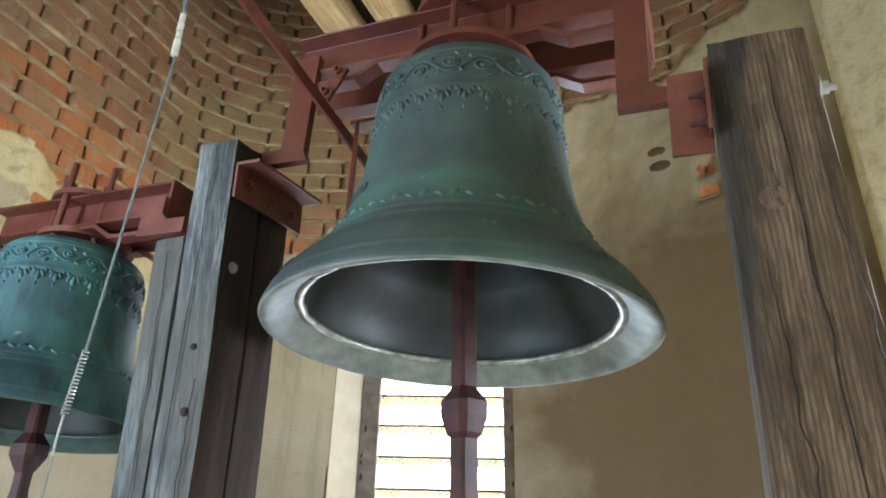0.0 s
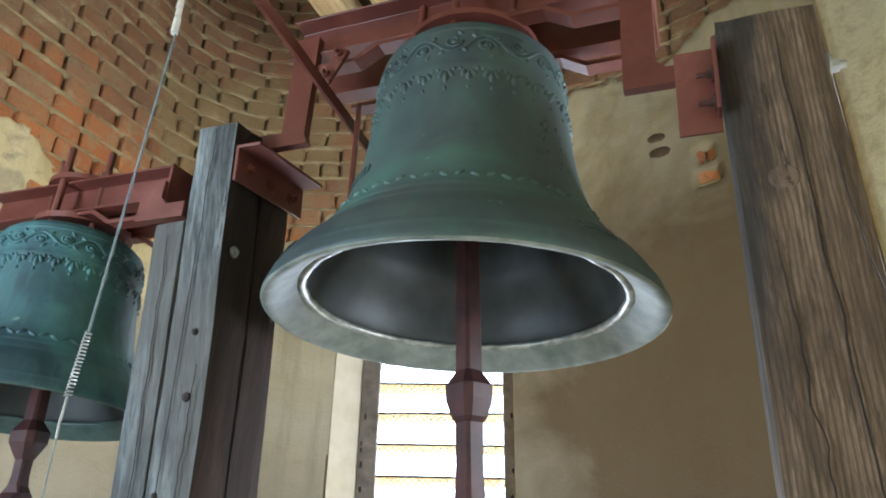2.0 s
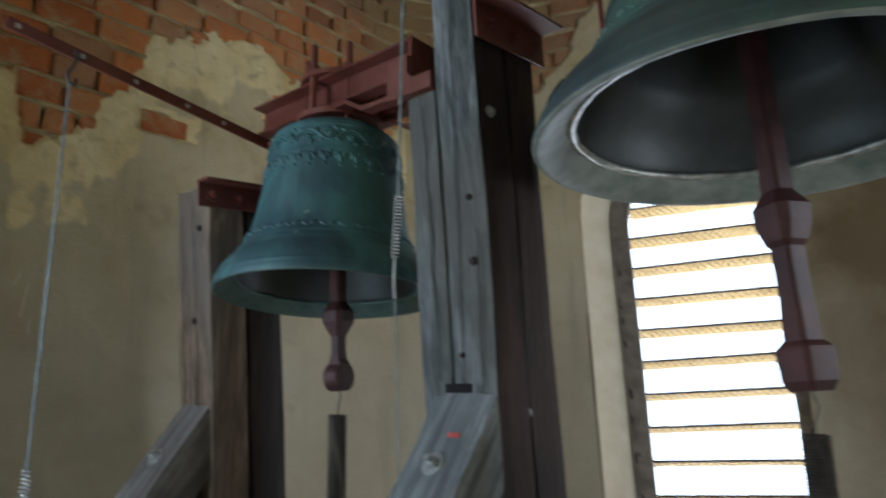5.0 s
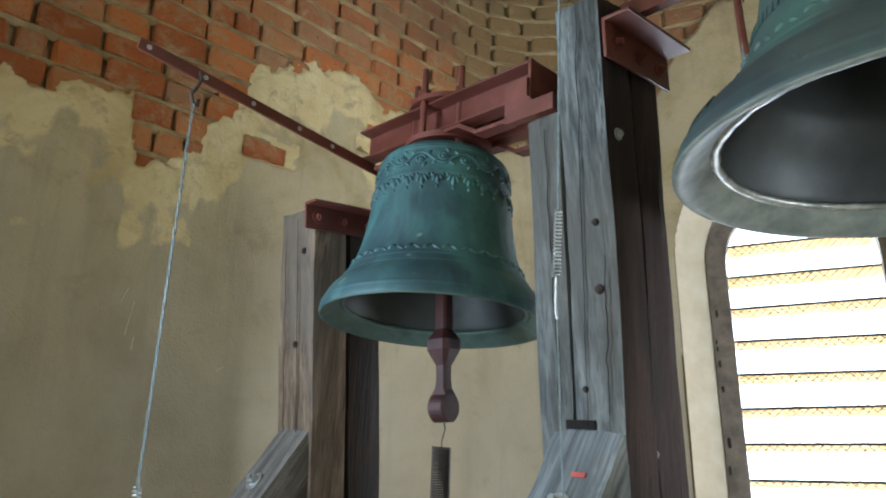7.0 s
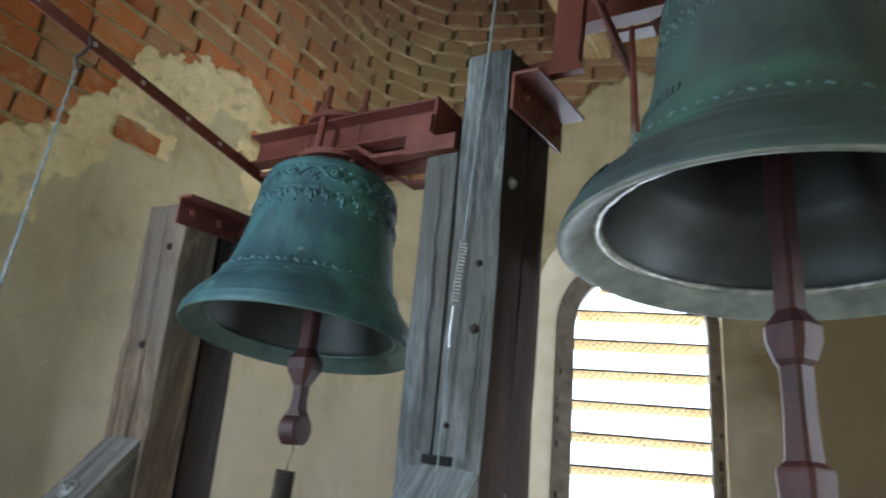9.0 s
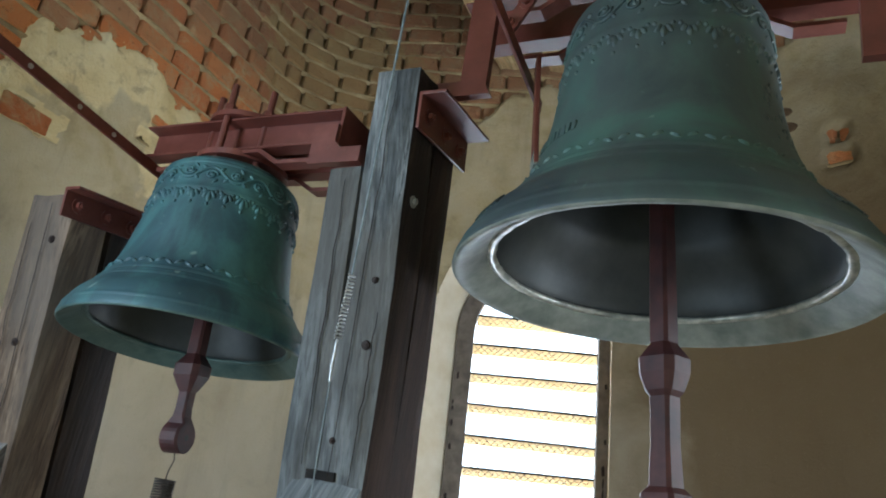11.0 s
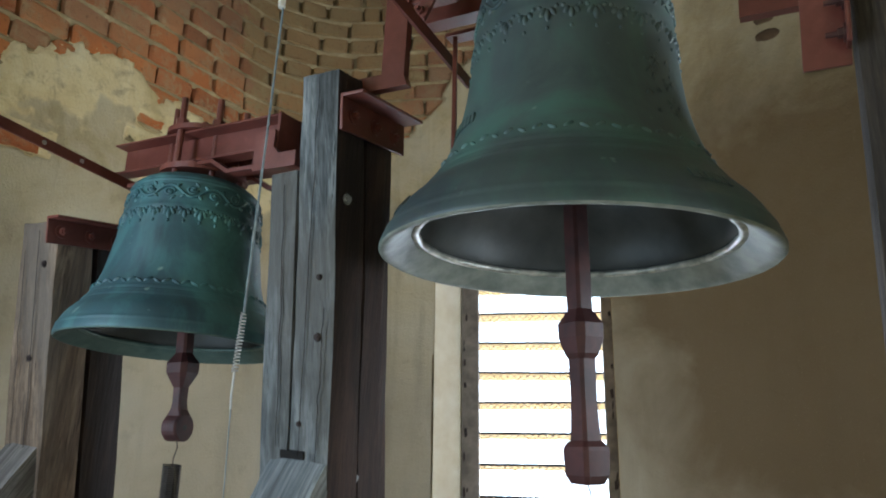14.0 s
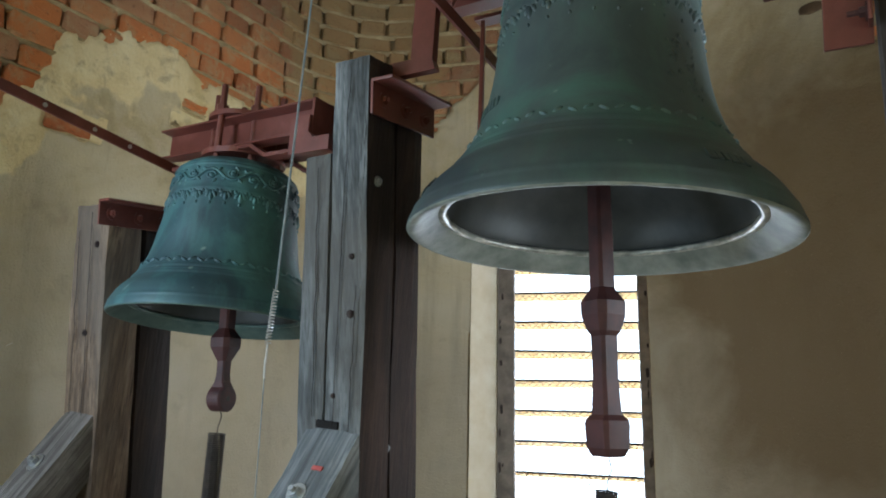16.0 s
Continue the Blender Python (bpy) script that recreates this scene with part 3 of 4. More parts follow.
OUT = curve(0.268, 0.520, 1.72, 0.65, -0.28)
MID = curve(0.350, 0.450, 1.71, 0.46, -0.26)
INN = curve(0.3675, 0.3675, 1.70, 0.3675, -0.25)


def arch_height(c, u):
    for (a, za), (b, zb) in zip(c[2:], c[3:-2]):
        if a <= u <= b:
            return za + (zb - za) * (u - a) / max(1e-6, b - a)
    return None


def strip(bm, a, va, b, vb):
    """Faces between two outlines of equal count, at depths va and vb."""
    A = [bm.verts.new((u, va, z)) for u, z in a]
    B = [bm.verts.new((u, vb, z)) for u, z in b]
    for i in range(len(a) - 1):
        bm.faces.new((A[i], A[i + 1], B[i + 1], B[i]))


def face_v(u, flat):
    """Depth of the wall's face at u before the window."""
    if flat and u < 0.3675:
        return -0.10
    return math.sqrt(RAD ** 2 - (u - 0.3675) ** 2) - (RAD + 0.10)


WINDOW_S = [0.0, -radians(TURN_2) * RAD, radians(360 - TURN_3) * RAD]


def in_opening(s, z, grow=0.0):
    for c in WINDOW_S:
        u = s - c + 0.3675
        h = arch_height(OUT, u)
        if h is not None and -0.28 < z < h + grow:
            return True
    return False


def shell(name, r_out, mat, cell, z0, z1):
    full = ROUND_END - S_MIN
    n = int(full / cell)
    nz = int((z1 - z0) / cell)
    verts = [on_wall(S_MIN + full * i / n, z0 + (z1 - z0) * j / nz, -r_out) for i in range(n) for j in range(nz + 1)]
    faces = []
    for i in range(n):
        for j in range(nz):
            if not in_opening(S_MIN + full * (i + 0.5) / n, z0 + (z1 - z0) * (j + 0.5) / nz, -0.02):
                k = (i + 1) % n
                faces.append((i * (nz + 1) + j, k * (nz + 1) + j, k * (nz + 1) + j + 1, i * (nz + 1) + j + 1))
    me = bpy.data.meshes.new(name)
    me.from_pydata(verts, [], faces)
    me.materials.append(mat)
    return new(name, me)


wall_tower = tagged(shell("wall_tower", 0.045, MORTAR, 0.05, ZF, ZC), "tower wall of worn brick under ragged ochre plaster", "wall", kind="structure")
outer = shell("outer_face", 0.55, MORTAR, 0.10, ZF, ZC)
outer.parent = wall_tower
def disc(r, z0, z1):
    bm = bmesh.new()
    bmesh.ops.create_cone(bm, cap_ends=True, segments=64, radius1=r, radius2=r, depth=z1 - z0, matrix=Matrix.Translation((CX, CY, (z0 + z1) / 2)))
    return bm


# the floor stays out of view; its pale colour throws light upward
tagged(part("floor", disc(RAD + 0.6, ZF - 0.2, ZF), BOUNCEBOARD), "unseen board floor of the bell chamber, pale to bounce light", "floor", kind="structure")
tagged(part("ceiling", disc(RAD + 0.6, ZC, ZC + 0.15), DARKWOOD), "dark boarded ceiling high over the bells", "ceiling", kind="structure")
tagged(part("ground", box((-150, -150, -12.2), (150, 150, -12)), MORTAR), "pale ground far below the tower", "ground", kind="structure")
bm = box((-6, 9.0, -6), (7, 9.05, 9))
backdrop = tagged(part("backdrop", bm, GLOW), "bright hazy daylight outside the window", "sky", kind="structure")
backdrop.matrix_world = ROOM


def lerp_table(t, x):
    for (a, za), (b, zb) in zip(t, t[1:]):
        if x <= b:
            return za + (zb - za) * max(0, min(1, (x - a) / (b - a)))
    return t[-1][1]


EDGE = [(S_MIN, 1.9), (-4.28, 1.93), (-4.13, 1.93), (-4.0, 2.04), (-3.80, 2.04), (-3.77, 1.85), (-3.72, 1.81), (-3.51, 1.83), (-3.49, 2.0), (-3.38, 2.04), (-3.37, 2.13), (-3.31, 2.26), (-3.28, 2.40), (-3.05, 2.46),
        (-2.76, 2.58), (-2.53, 2.45), (-2.40, 2.47), (-1.83, 2.36), (-1.53, 2.55), (-1.2, 2.52), (-0.93, 2.51), (-0.69, 2.72), (-0.54, 3.0), (-0.3, 3.25), (0.2, 3.5), (1.0, 3.55), (1.42, 3.43), (1.70, 3.77), (2.0, 3.7), (2.4, 3.95), (11, 4.2)]
PATCH = [(-3.19, 1.982, 0.125, 0.052), (1.65, 2.80, 0.055, 0.05), (1.65, 2.665, 0.07, 0.05), (-2.66, 2.18, 0.05, 0.03), (-2.56, 2.29, 0.08, 0.04)]


def bare(s, z):
    """Above zero where the plaster is gone, in metres from its edge."""
    q = Vector((s * 2.2, z * 2.2, 3.1))
    d = z - lerp_table(EDGE, s) + 0.09 * noise.noise(q) + 0.07 * noise.noise(q * 3.1) + 0.04 * noise.noise(q * 8.3) + 0.022 * noise.noise(q * 19)
    for ps, pz, a, b in PATCH:
        if abs(s - ps) < 2 * a and abs(z - pz) < 2 * b:
            e = 1 - max(abs(s - ps) / a, abs(z - pz) / b) + 0.22 * noise.noise(q * 7)
            if e > -0.12:
                d = max(d, e * min(a, b))
    return d


def plaster_sheet(s0, s1, z0, z1, cell):
    """Plaster that thins out and ends raggedly where brick shows."""
    ns, nz = int((s1 - s0) / cell), int((z1 - z0) / cell)
    verts, faces, index, deep, torn = [], [], {}, {}, []
    for i in range(ns + 1):
        for j in range(nz + 1):
            s, z = s0 + (s1 - s0) * i / ns, z0 + (z1 - z0) * j / nz
            d = bare(s, z)
            k = max(0.0, min(1.0, 0.5 - d / 0.03))
            h = -0.012 + 0.036 * k * k * (3 - 2 * k) + 0.008 * noise.noise((s * 1.6, z * 1.6, 5)) + 0.003 * noise.noise((s * 9, z * 9, 2)) + max(0.0, min(1.0, 1 + 3 * d)) * (0.007 * noise.noise((s * 17, z * 23, 4)) + 0.004 * noise.noise((s * 40, z * 40, 6)))
            if s > 2.42:  # raised coat that carries the painted bright strip
                h += 0.022
            deep[i, j] = k
            index[i, j] = len(verts)
            verts.append(on_wall(s, z, h))
            q = Vector((s * 2.6, z * 2.6, 9.4))
            t = d + (0.36 if s < -1.7 else -1.0) + 0.24 * noise.noise(q) + 0.14 * noise.noise(q * 3.3) + 0.07 * noise.noise(q * 8)
            # 2.0 marks the strip whose brightness is painted in
            torn.append(2.0 if s > 2.41 else max(0.0, min(1.0, 0.5 + 2.5 * t)))
    for i in range(ns):
        for j in range(nz):
            if max(deep[a, b] for a in (i, i + 1) for b in (j, j + 1)) <= 0:
                continue
            if in_opening(s0 + (s1 - s0) * (i + 0.5) / ns, z0 + (z1 - z0) * (j + 0.5) / nz, 0.004):
                continue
            faces.append((index[i, j], index[i + 1, j], index[i + 1, j + 1], index[i, j + 1]))
    me = bpy.data.meshes.new("plaster")
    me.from_pydata(verts, [], faces)
    me.polygons.foreach_set("use_smooth", [True] * len(faces))
    me.attributes.new("torn", "FLOAT", "POINT").data.foreach_set("value", torn)
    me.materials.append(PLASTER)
    ob = new("plaster", me)
    ob.parent = wall_tower
    ob["label"] = "stained ochre plaster with ragged edges"


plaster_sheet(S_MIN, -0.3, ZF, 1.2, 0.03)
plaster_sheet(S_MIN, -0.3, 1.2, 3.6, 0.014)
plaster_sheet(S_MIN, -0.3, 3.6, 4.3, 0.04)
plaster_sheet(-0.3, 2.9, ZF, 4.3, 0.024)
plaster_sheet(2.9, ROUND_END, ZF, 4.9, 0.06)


def lime_reveal(m, flat):
    """The splayed limewashed sides and arch of an opening, and its sill."""
    bm = bmesh.new()
    a = [bm.verts.new((u + 0.010 * noise.noise((u * 9, z * 7, 1)), face_v(u, flat) - 0.02, z)) for u, z in OUT]
    mid = [(0.5 * (p + r), 0.5 * (q + t)) for (p, q), (r, t) in zip(OUT, MID)]
    b = [bm.verts.new((u, -0.05 + 0.006 * noise.noise((u * 9, z * 6, 4)), z)) for u, z in mid]
    c = [bm.verts.new((u, 0.0, z)) for u, z in MID]
    d = [bm.verts.new((u, 0.45, z)) for u, z in MID]
    for p, q in ((a, b), (b, c), (c, d)):
        for i in range(len(p) - 1):
            bm.faces.new((p[i], p[i + 1], q[i + 1], q[i]))
    rv = part("reveal", bm, REVEAL, wall_tower, "cream limewashed splayed window reveal", True)
    rv.matrix_world = m
    sl = part("window_sill", box((OUT[0][0], -0.20, -0.33), (OUT[-1][0], 0.45, -0.262), 0.006), REVEAL, wall_tower)
    sl.matrix_world = m


def louvre_window(name, m, label):
    win = thing(name, label, "window", kind="structure")
    win.matrix_world = m
    bm = bmesh.new()
    strip(bm, MID, -0.015, INN, -0.015)
    strip(bm, INN, -0.015, INN, 0.06)
    strip(bm, MID, 0.06, MID, -0.015)
    part("window_frame", bm, FRAMEWOOD, win, "dark weathered window frame with ragged mortar")
    rnd = random.Random(4)
    for k in range(-7, 6):
        z = 1.105 + 0.178 * k
        if z > 1.70 + 0.33 or z < -0.2:
            continue
        half = 0.3675 if z < 1.70 else math.sqrt(max(0.01, 0.3675 ** 2 - (z - 1.70) ** 2))
        bm = box((0.3675 - half - 0.01, -0.007, -0.0075), (0.3675 + half + 0.01, 0.115, 0.0065), 0.002,
                 Matrix.Translation((0, 0.05, z)) @ Matrix.Rotation(radians(-16 + rnd.uniform(-2, 2)), 4, "X") @ Matrix.Rotation(radians(rnd.uniform(-0.5, 0.5)), 4, "Y"))
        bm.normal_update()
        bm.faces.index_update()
        # room-side edges are backlit; dark wood paints their shade in
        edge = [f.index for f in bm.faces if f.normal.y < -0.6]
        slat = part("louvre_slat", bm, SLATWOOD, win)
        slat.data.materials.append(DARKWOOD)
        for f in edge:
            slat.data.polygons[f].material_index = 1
    bm = bmesh.new()
    for i in range(-30, 64):
        for s in (1, -1):
            run = []
            for k in range(0, 30):
                u, z = 0.01 + k * 0.025, -0.25 + 0.036 * i + s * 0.0225 * k
                if -0.25 < z < 1.70 + math.sqrt(max(0, 0.3675 ** 2 - (u - 0.3675) ** 2)) and u < 0.73:
                    run.append((u, z))
            for (u0, z0), (u1, z1) in zip(run, run[1:]):
                d = Vector((u1 - u0, 0, z1 - z0)).normalized()
                q = Vector((0, 1, 0)).cross(d) * 0.0014
                bm.faces.new([bm.verts.new(p) for p in (Vector((u0, 0.03, z0)) - q, Vector((u1, 0.03, z1)) - q, Vector((u1, 0.03, z1)) + q, Vector((u0, 0.03, z0)) + q)])
    part("wire_netting", bm, IRON, win, "thin wire netting against birds")["kind"] = "stuff"
    bm = bmesh.new()
    rnd = random.Random(9)
    for i in range(22):
        for u in (-0.075, 0.785):
            bmesh.ops.create_icosphere(bm, subdivisions=1, radius=rnd.uniform(0.006, 0.020), matrix=Matrix.Translation((u + rnd.uniform(-0.012, 0.008), -0.010, rnd.uniform(-0.24, 1.66))) @ Matrix.Diagonal((0.8, 0.5, rnd.uniform(1.2, 3.5), 1)))
    part("mortar_crumbs", bm, DARKWOOD, win)["kind"] = "stuff"


# the second and third windows are unseen, added as openings for their lamps
for i, deg in enumerate((0.0, TURN_2, TURN_3)):
    m = about_centre(deg)
    lime_reveal(m, i == 0)
    louvre_window("window_%d" % (i + 1), m, "arched bell-louvre window with wire netting, daylight behind")

# pale joists and boards over the big bell
for i in range(4):
    x = 0.42 + 0.32 * i
    y = math.sqrt((RAD + 0.1) ** 2 - (x + 0.08 - CX) ** 2)
    tagged(part("joist", timber((x, CY - y, 3.5), (x + 0.167, CY + y, 3.70), 20 + i, 0.003, cell=0.09), NEWWOOD), "pale sawn pine joist above the bells", "joist", "joists above the bells")
for i in range(9):
    y = -0.75 + 0.4 * i
    tagged(part("floorboard", box((0.40, y, 3.706), (1.56, y + 0.38, 3.735), 0.003), DARKWOOD), "dark board lying across the pine joists", "board", "boards on the joists")


# ---- bell frame ----
FOOT = -0.83  # the posts' feet, let a little into the floor


def bell_post(label, x0, x1, y0, y1, ztop, seed, front, back, shoulder=None, spread=0.0):
    """A post of two timbers bolted together, one behind the other."""
    post = thing("bell_frame_post", label, "timber post", "posts of the bell frame", at=((x0 + x1) / 2, (y0 + y1) / 2, FOOT))
    inv = Matrix.Translation((-(x0 + x1) / 2, -(y0 + y1) / 2, -FOOT))
    ym = y0 + (y1 - y0) * 0.5
    def add(name, bm, mat, label=""):
        for v in bm.verts:  # a post that leans and broadens towards its foot
            v.co.x += spread * (ztop - v.co.z) * (0.6 + (v.co.x - x0) / (x1 - x0)) if spread else 0.0
        bm.transform(inv)
        return part(name, bm, mat, post, label)
    if shoulder:
        xs, zs = shoulder
        ft = timber((xs, y0, FOOT), (x1, ym - 0.004, ztop), seed, 0.005, cell=0.03)
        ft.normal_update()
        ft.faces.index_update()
        # faces turned to +x take the dark wood, standing in for shade
        darkened = [f.index for f in ft.faces if f.normal.x > 0.6]
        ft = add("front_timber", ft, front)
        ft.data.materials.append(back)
        for i in darkened:
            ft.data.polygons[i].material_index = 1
        add("cheek", timber((x0, y0 + 0.001, FOOT), (xs - 0.001, ym - 0.003, zs), seed + 3, 0.005, cell=0.03), front, "side timber cut lower as a bearing")
        add("back_timber", timber((x0 + 0.01, ym + 0.004, FOOT), (x1 - 0.006, y1, ztop - 0.03), seed + 7, 0.006, cell=0.04), back, "dark timber")
    else:
        add("front_timber", timber((x0, y0, FOOT), (x1, ym - 0.004, ztop), seed, 0.005, cell=0.03), front)
        add("back_timber", timber((x0 + 0.008, ym + 0.004, FOOT), (x1 - 0.006, y1, ztop - 0.02), seed + 7, 0.006, cell=0.04), back, "dark timber")
    return post, add


P1, add1 = bell_post("weathered brown post of two bolted timbers by the wall", -0.115, 0.085, 0.705, 0.985, 1.395, 1, MIXWOOD, DARKWOOD)
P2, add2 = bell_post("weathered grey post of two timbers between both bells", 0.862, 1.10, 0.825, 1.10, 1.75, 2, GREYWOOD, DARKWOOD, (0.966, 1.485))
P3, add3 = bell_post("broad brown timber post with a round knot", 2.282, 2.476, 0.855, 1.13, 1.80, 3, P3WOOD, DARKWOOD, spread=0.055)


def knot(add, x, z, y, r):
    bm = bmesh.new()
    for i, rr in enumerate((1.0, 0.78, 0.5, 0.25)):
        bmesh.ops.create_cone(bm, cap_ends=True, segments=14, radius1=r * rr, radius2=r * rr * 0.86, depth=0.004, matrix=Matrix.Translation((x, y - 0.001 - 0.0014 * i, z)) @ Matrix.Rotation(radians(90), 4, "X"))
    add("knot", bm, BROWNWOOD if r > 0.02 else DARKWOOD, "dark round knot")


knot(add2, 1.052, 1.18, 0.8235, 0.009)
knot(add2, 1.052, 1.023, 0.824, 0.012)
knot(add2, 1.0, 0.80, 0.824, 0.008)
knot(add3, 2.36, 1.425, 0.853, 0.026)
knot(add3, 2.45, 0.98, 0.853, 0.012)
knot(add1, 0.03, 1.25, 0.704, 0.012)
knot(add1, -0.01, 0.95, 0.704, 0.012)


def crack(add, pts, y, w=0.0035):
    """A drying crack: a dark narrow sliver set just proud of the wood."""
    bm = bmesh.new()
    prev = None
    for i, (x, z) in enumerate(pts):
        k = w * (0.35 + 0.65 * math.sin(math.pi * (i + 0.5) / len(pts)))
        cur = [bm.verts.new((x - k, y, z)), bm.verts.new((x, y - 0.0015, z)), bm.verts.new((x + k, y, z))]
        if prev:
            bm.faces.new((prev[0], prev[1], cur[1], cur[0]))
            bm.faces.new((prev[1], prev[2], cur[2], cur[1]))
        prev = cur
    add("drying_crack", bm, DARKWOOD)


def wander(x0, z0, x1, z1, seed, amp=0.008, n=26):
    return [(x0 + (x1 - x0) * i / n + amp * noise.noise((i * 0.35, seed, 0)), z0 + (z1 - z0) * i / n) for i in range(n + 1)]


crack(add2, wander(1.035, 1.73, 1.005, 0.72, 1), 0.8185, 0.0016)
crack(add2, wander(0.925, 1.44, 0.93, 0.74, 2), 0.8185, 0.002)
crack(add2, wander(1.075, 1.1, 1.06, 0.71, 3), 0.8185, 0.0016)
crack(add3, wander(2.39, 1.79, 2.40, 0.75, 4), 0.8485, 0.002)
crack(add3, wander(2.44, 1.6, 2.47, 0.8, 5), 0.8485, 0.0012)
crack(add3, wander(2.33, 1.3, 2.35, 0.7, 6), 0.8485, 0.0012)
crack(add1, wander(0.0, 1.36, 0.02, 0.3, 7), 0.6985, 0.002)
crack(add1, wander(-0.07, 1.3, -0.06, 0.6, 8), 0.6985, 0.0015)
for q in (P1, P2, P3):
    levelled(q)


def brace(label, x0, x1, y_top, z_top, mat, mark=False):
    """A slanting strut let into the post's face, running down towards the camera's side."""
    b = thing("brace", label, "timber brace", "braces of the bell frame", at=(x0, y_top, z_top))
    ln = 1.5
    m = Matrix.Rotation(radians(48), 4, "X")
    bm = timber((0, -ln, -0.15), (x1 - x0, 0.05, 0.0), 31 + x0, 0.003, cell=0.04)
    strut = part("strut", bm, mat, b)
    strut.matrix_local = m
    for d in (0.20, 0.62):
        bolt("bolt", ((x1 - x0) * 0.5, -d, 0.0), (0, 0, 1), 0.017, 0.03, STEEL, strut, "galvanised bolt with a washer")
    if mark:
        bm = box((0.10, -0.13, 0.0), (0.135, -0.118, 0.004), 0.001, m)
        part("paint_mark", bm, CREAM, b, "small red paint mark")
    return levelled(b)


brace("weathered grey strut notched into the post", 0.905, 1.095, 0.83, 0.715, GREYSTRUT, True)
brace("weathered brown strut notched into the post by the wall", -0.10, 0.07, 0.71, 0.69, BROWNSTRUT)
# flush black slip: the shade in the mortise is painted, not cut
add2("mortise", box((0.945, 0.8185, 0.712), (1.022, 0.83, 0.732)), HOLLOW_SHADE, "dark open mortise above the strut")


# ---- steel brackets on the posts ----
def post_bracket(label, x, y0, y1, z, sgn, leg=0.105, out=0.085):
    br = thing("bracket", label, "bracket", "steel brackets on the posts", at=(x, y0, z))
    ang = part("angle", add_box(box((0 if sgn > 0 else -0.009, 0, -leg), (0.009 if sgn > 0 else 0, y1 - y0, 0), 0.002), (0, 0, -0.009) if sgn > 0 else (-out, 0, -0.009), (out, y1 - y0, 0) if sgn > 0 else (0, y1 - y0, 0), 0.002), RED, br)
    for k in (0.16, 0.5, 0.82):
        bolt("bolt", (0.009 * sgn, (y1 - y0) * k, -leg * 0.5 - 0.01 * k), (sgn, 0, 0), 0.013, 0.022, RED, ang)
    return levelled(br)


post_bracket("red painted steel angle bolted to the grey post", 1.103, 0.825, 1.135, 1.675, 1, 0.10, 0.075)
post_bracket("red painted steel angle bolted to the wall-side post", 0.088, 0.665, 0.96, 1.395, 1, 0.085, 0.06)
br = thing("bracket", "upright red painted steel angle on the broad post", "bracket", "steel brackets on the posts", at=(2.284, 0.87, 1.545))
part("flange", box((-0.085, 0.0, 0), (0, 0.009, 0.195), 0.002), RED, br)
part("flange", box((-0.009, -0.048, 0.03), (0.0, 0.0, 0.195), 0.004), RED, br)
for z in (0.055, 0.12):
    bolt("bolt", (-0.009, -0.024, z), (-1, 0, 0), 0.011, 0.034, DARKRED, br)
levelled(br)
pin = thing("bolt_end", "galvanised bolt end with washer through the post", "bolt", at=(2.484, 0.875, 1.655))
bolt("bolt", (0, 0, 0), (1, 0, 0), 0.016, 0.032, STEEL, pin)
levelled(pin)
lag = thing("coach_bolt", "pale galvanised coach bolt in the dark post side", "bolt", at=(1.1, 0.869, 1.392))
bolt("bolt_head", (0, 0, 0), (1, 0, 0), 0.009, 0.012, STEEL, lag)
levelled(lag)


# ---- headstocks ----
def prism(profile, y0, y1):
    """A flat outline in x and z, given depth in y."""
    bm = bmesh.new()
    a = [bm.verts.new((x, y0, z)) for x, z in profile]
    b = [bm.verts.new((x, y1, z)) for x, z in profile]
    n = len(profile)
    for i in range(n):
        bm.faces.new((a[i], a[(i + 1) % n], b[(i + 1) % n], b[i]))
    bm.faces.new(a[::-1])
    bm.faces.new(b)
    bmesh.ops.recalc_face_normals(bm, faces=bm.faces[:])
    return bm


def channel(x0, x1, y, zb, zt, sgn, dep, th=0.008):
    """A rolled channel along x, its flanges pointing to sgn."""
    out = [(0, zb), (dep, zb), (dep, zb + th * 0.8), (th, zb + th * 1.3), (th, zt - th * 1.3), (dep, zt - th * 0.8), (dep, zt), (0, zt)]
    bm = bmesh.new()
    a = [bm.verts.new((x0, y + sgn * d, z)) for d, z in out]
    b = [bm.verts.new((x1, y + sgn * d, z)) for d, z in out]
    n = len(out)
    for i in range(n):
        bm.faces.new((a[i], a[(i + 1) % n], b[(i + 1) % n], b[i]))
    bm.faces.new(a[::-1])
    bm.faces.new(b)
    bmesh.ops.recalc_face_normals(bm, faces=bm.faces[:])
    bmesh.ops.bevel(bm, geom=bm.edges[:], offset=0.0012, segments=1, affect="EDGES")
    return bm


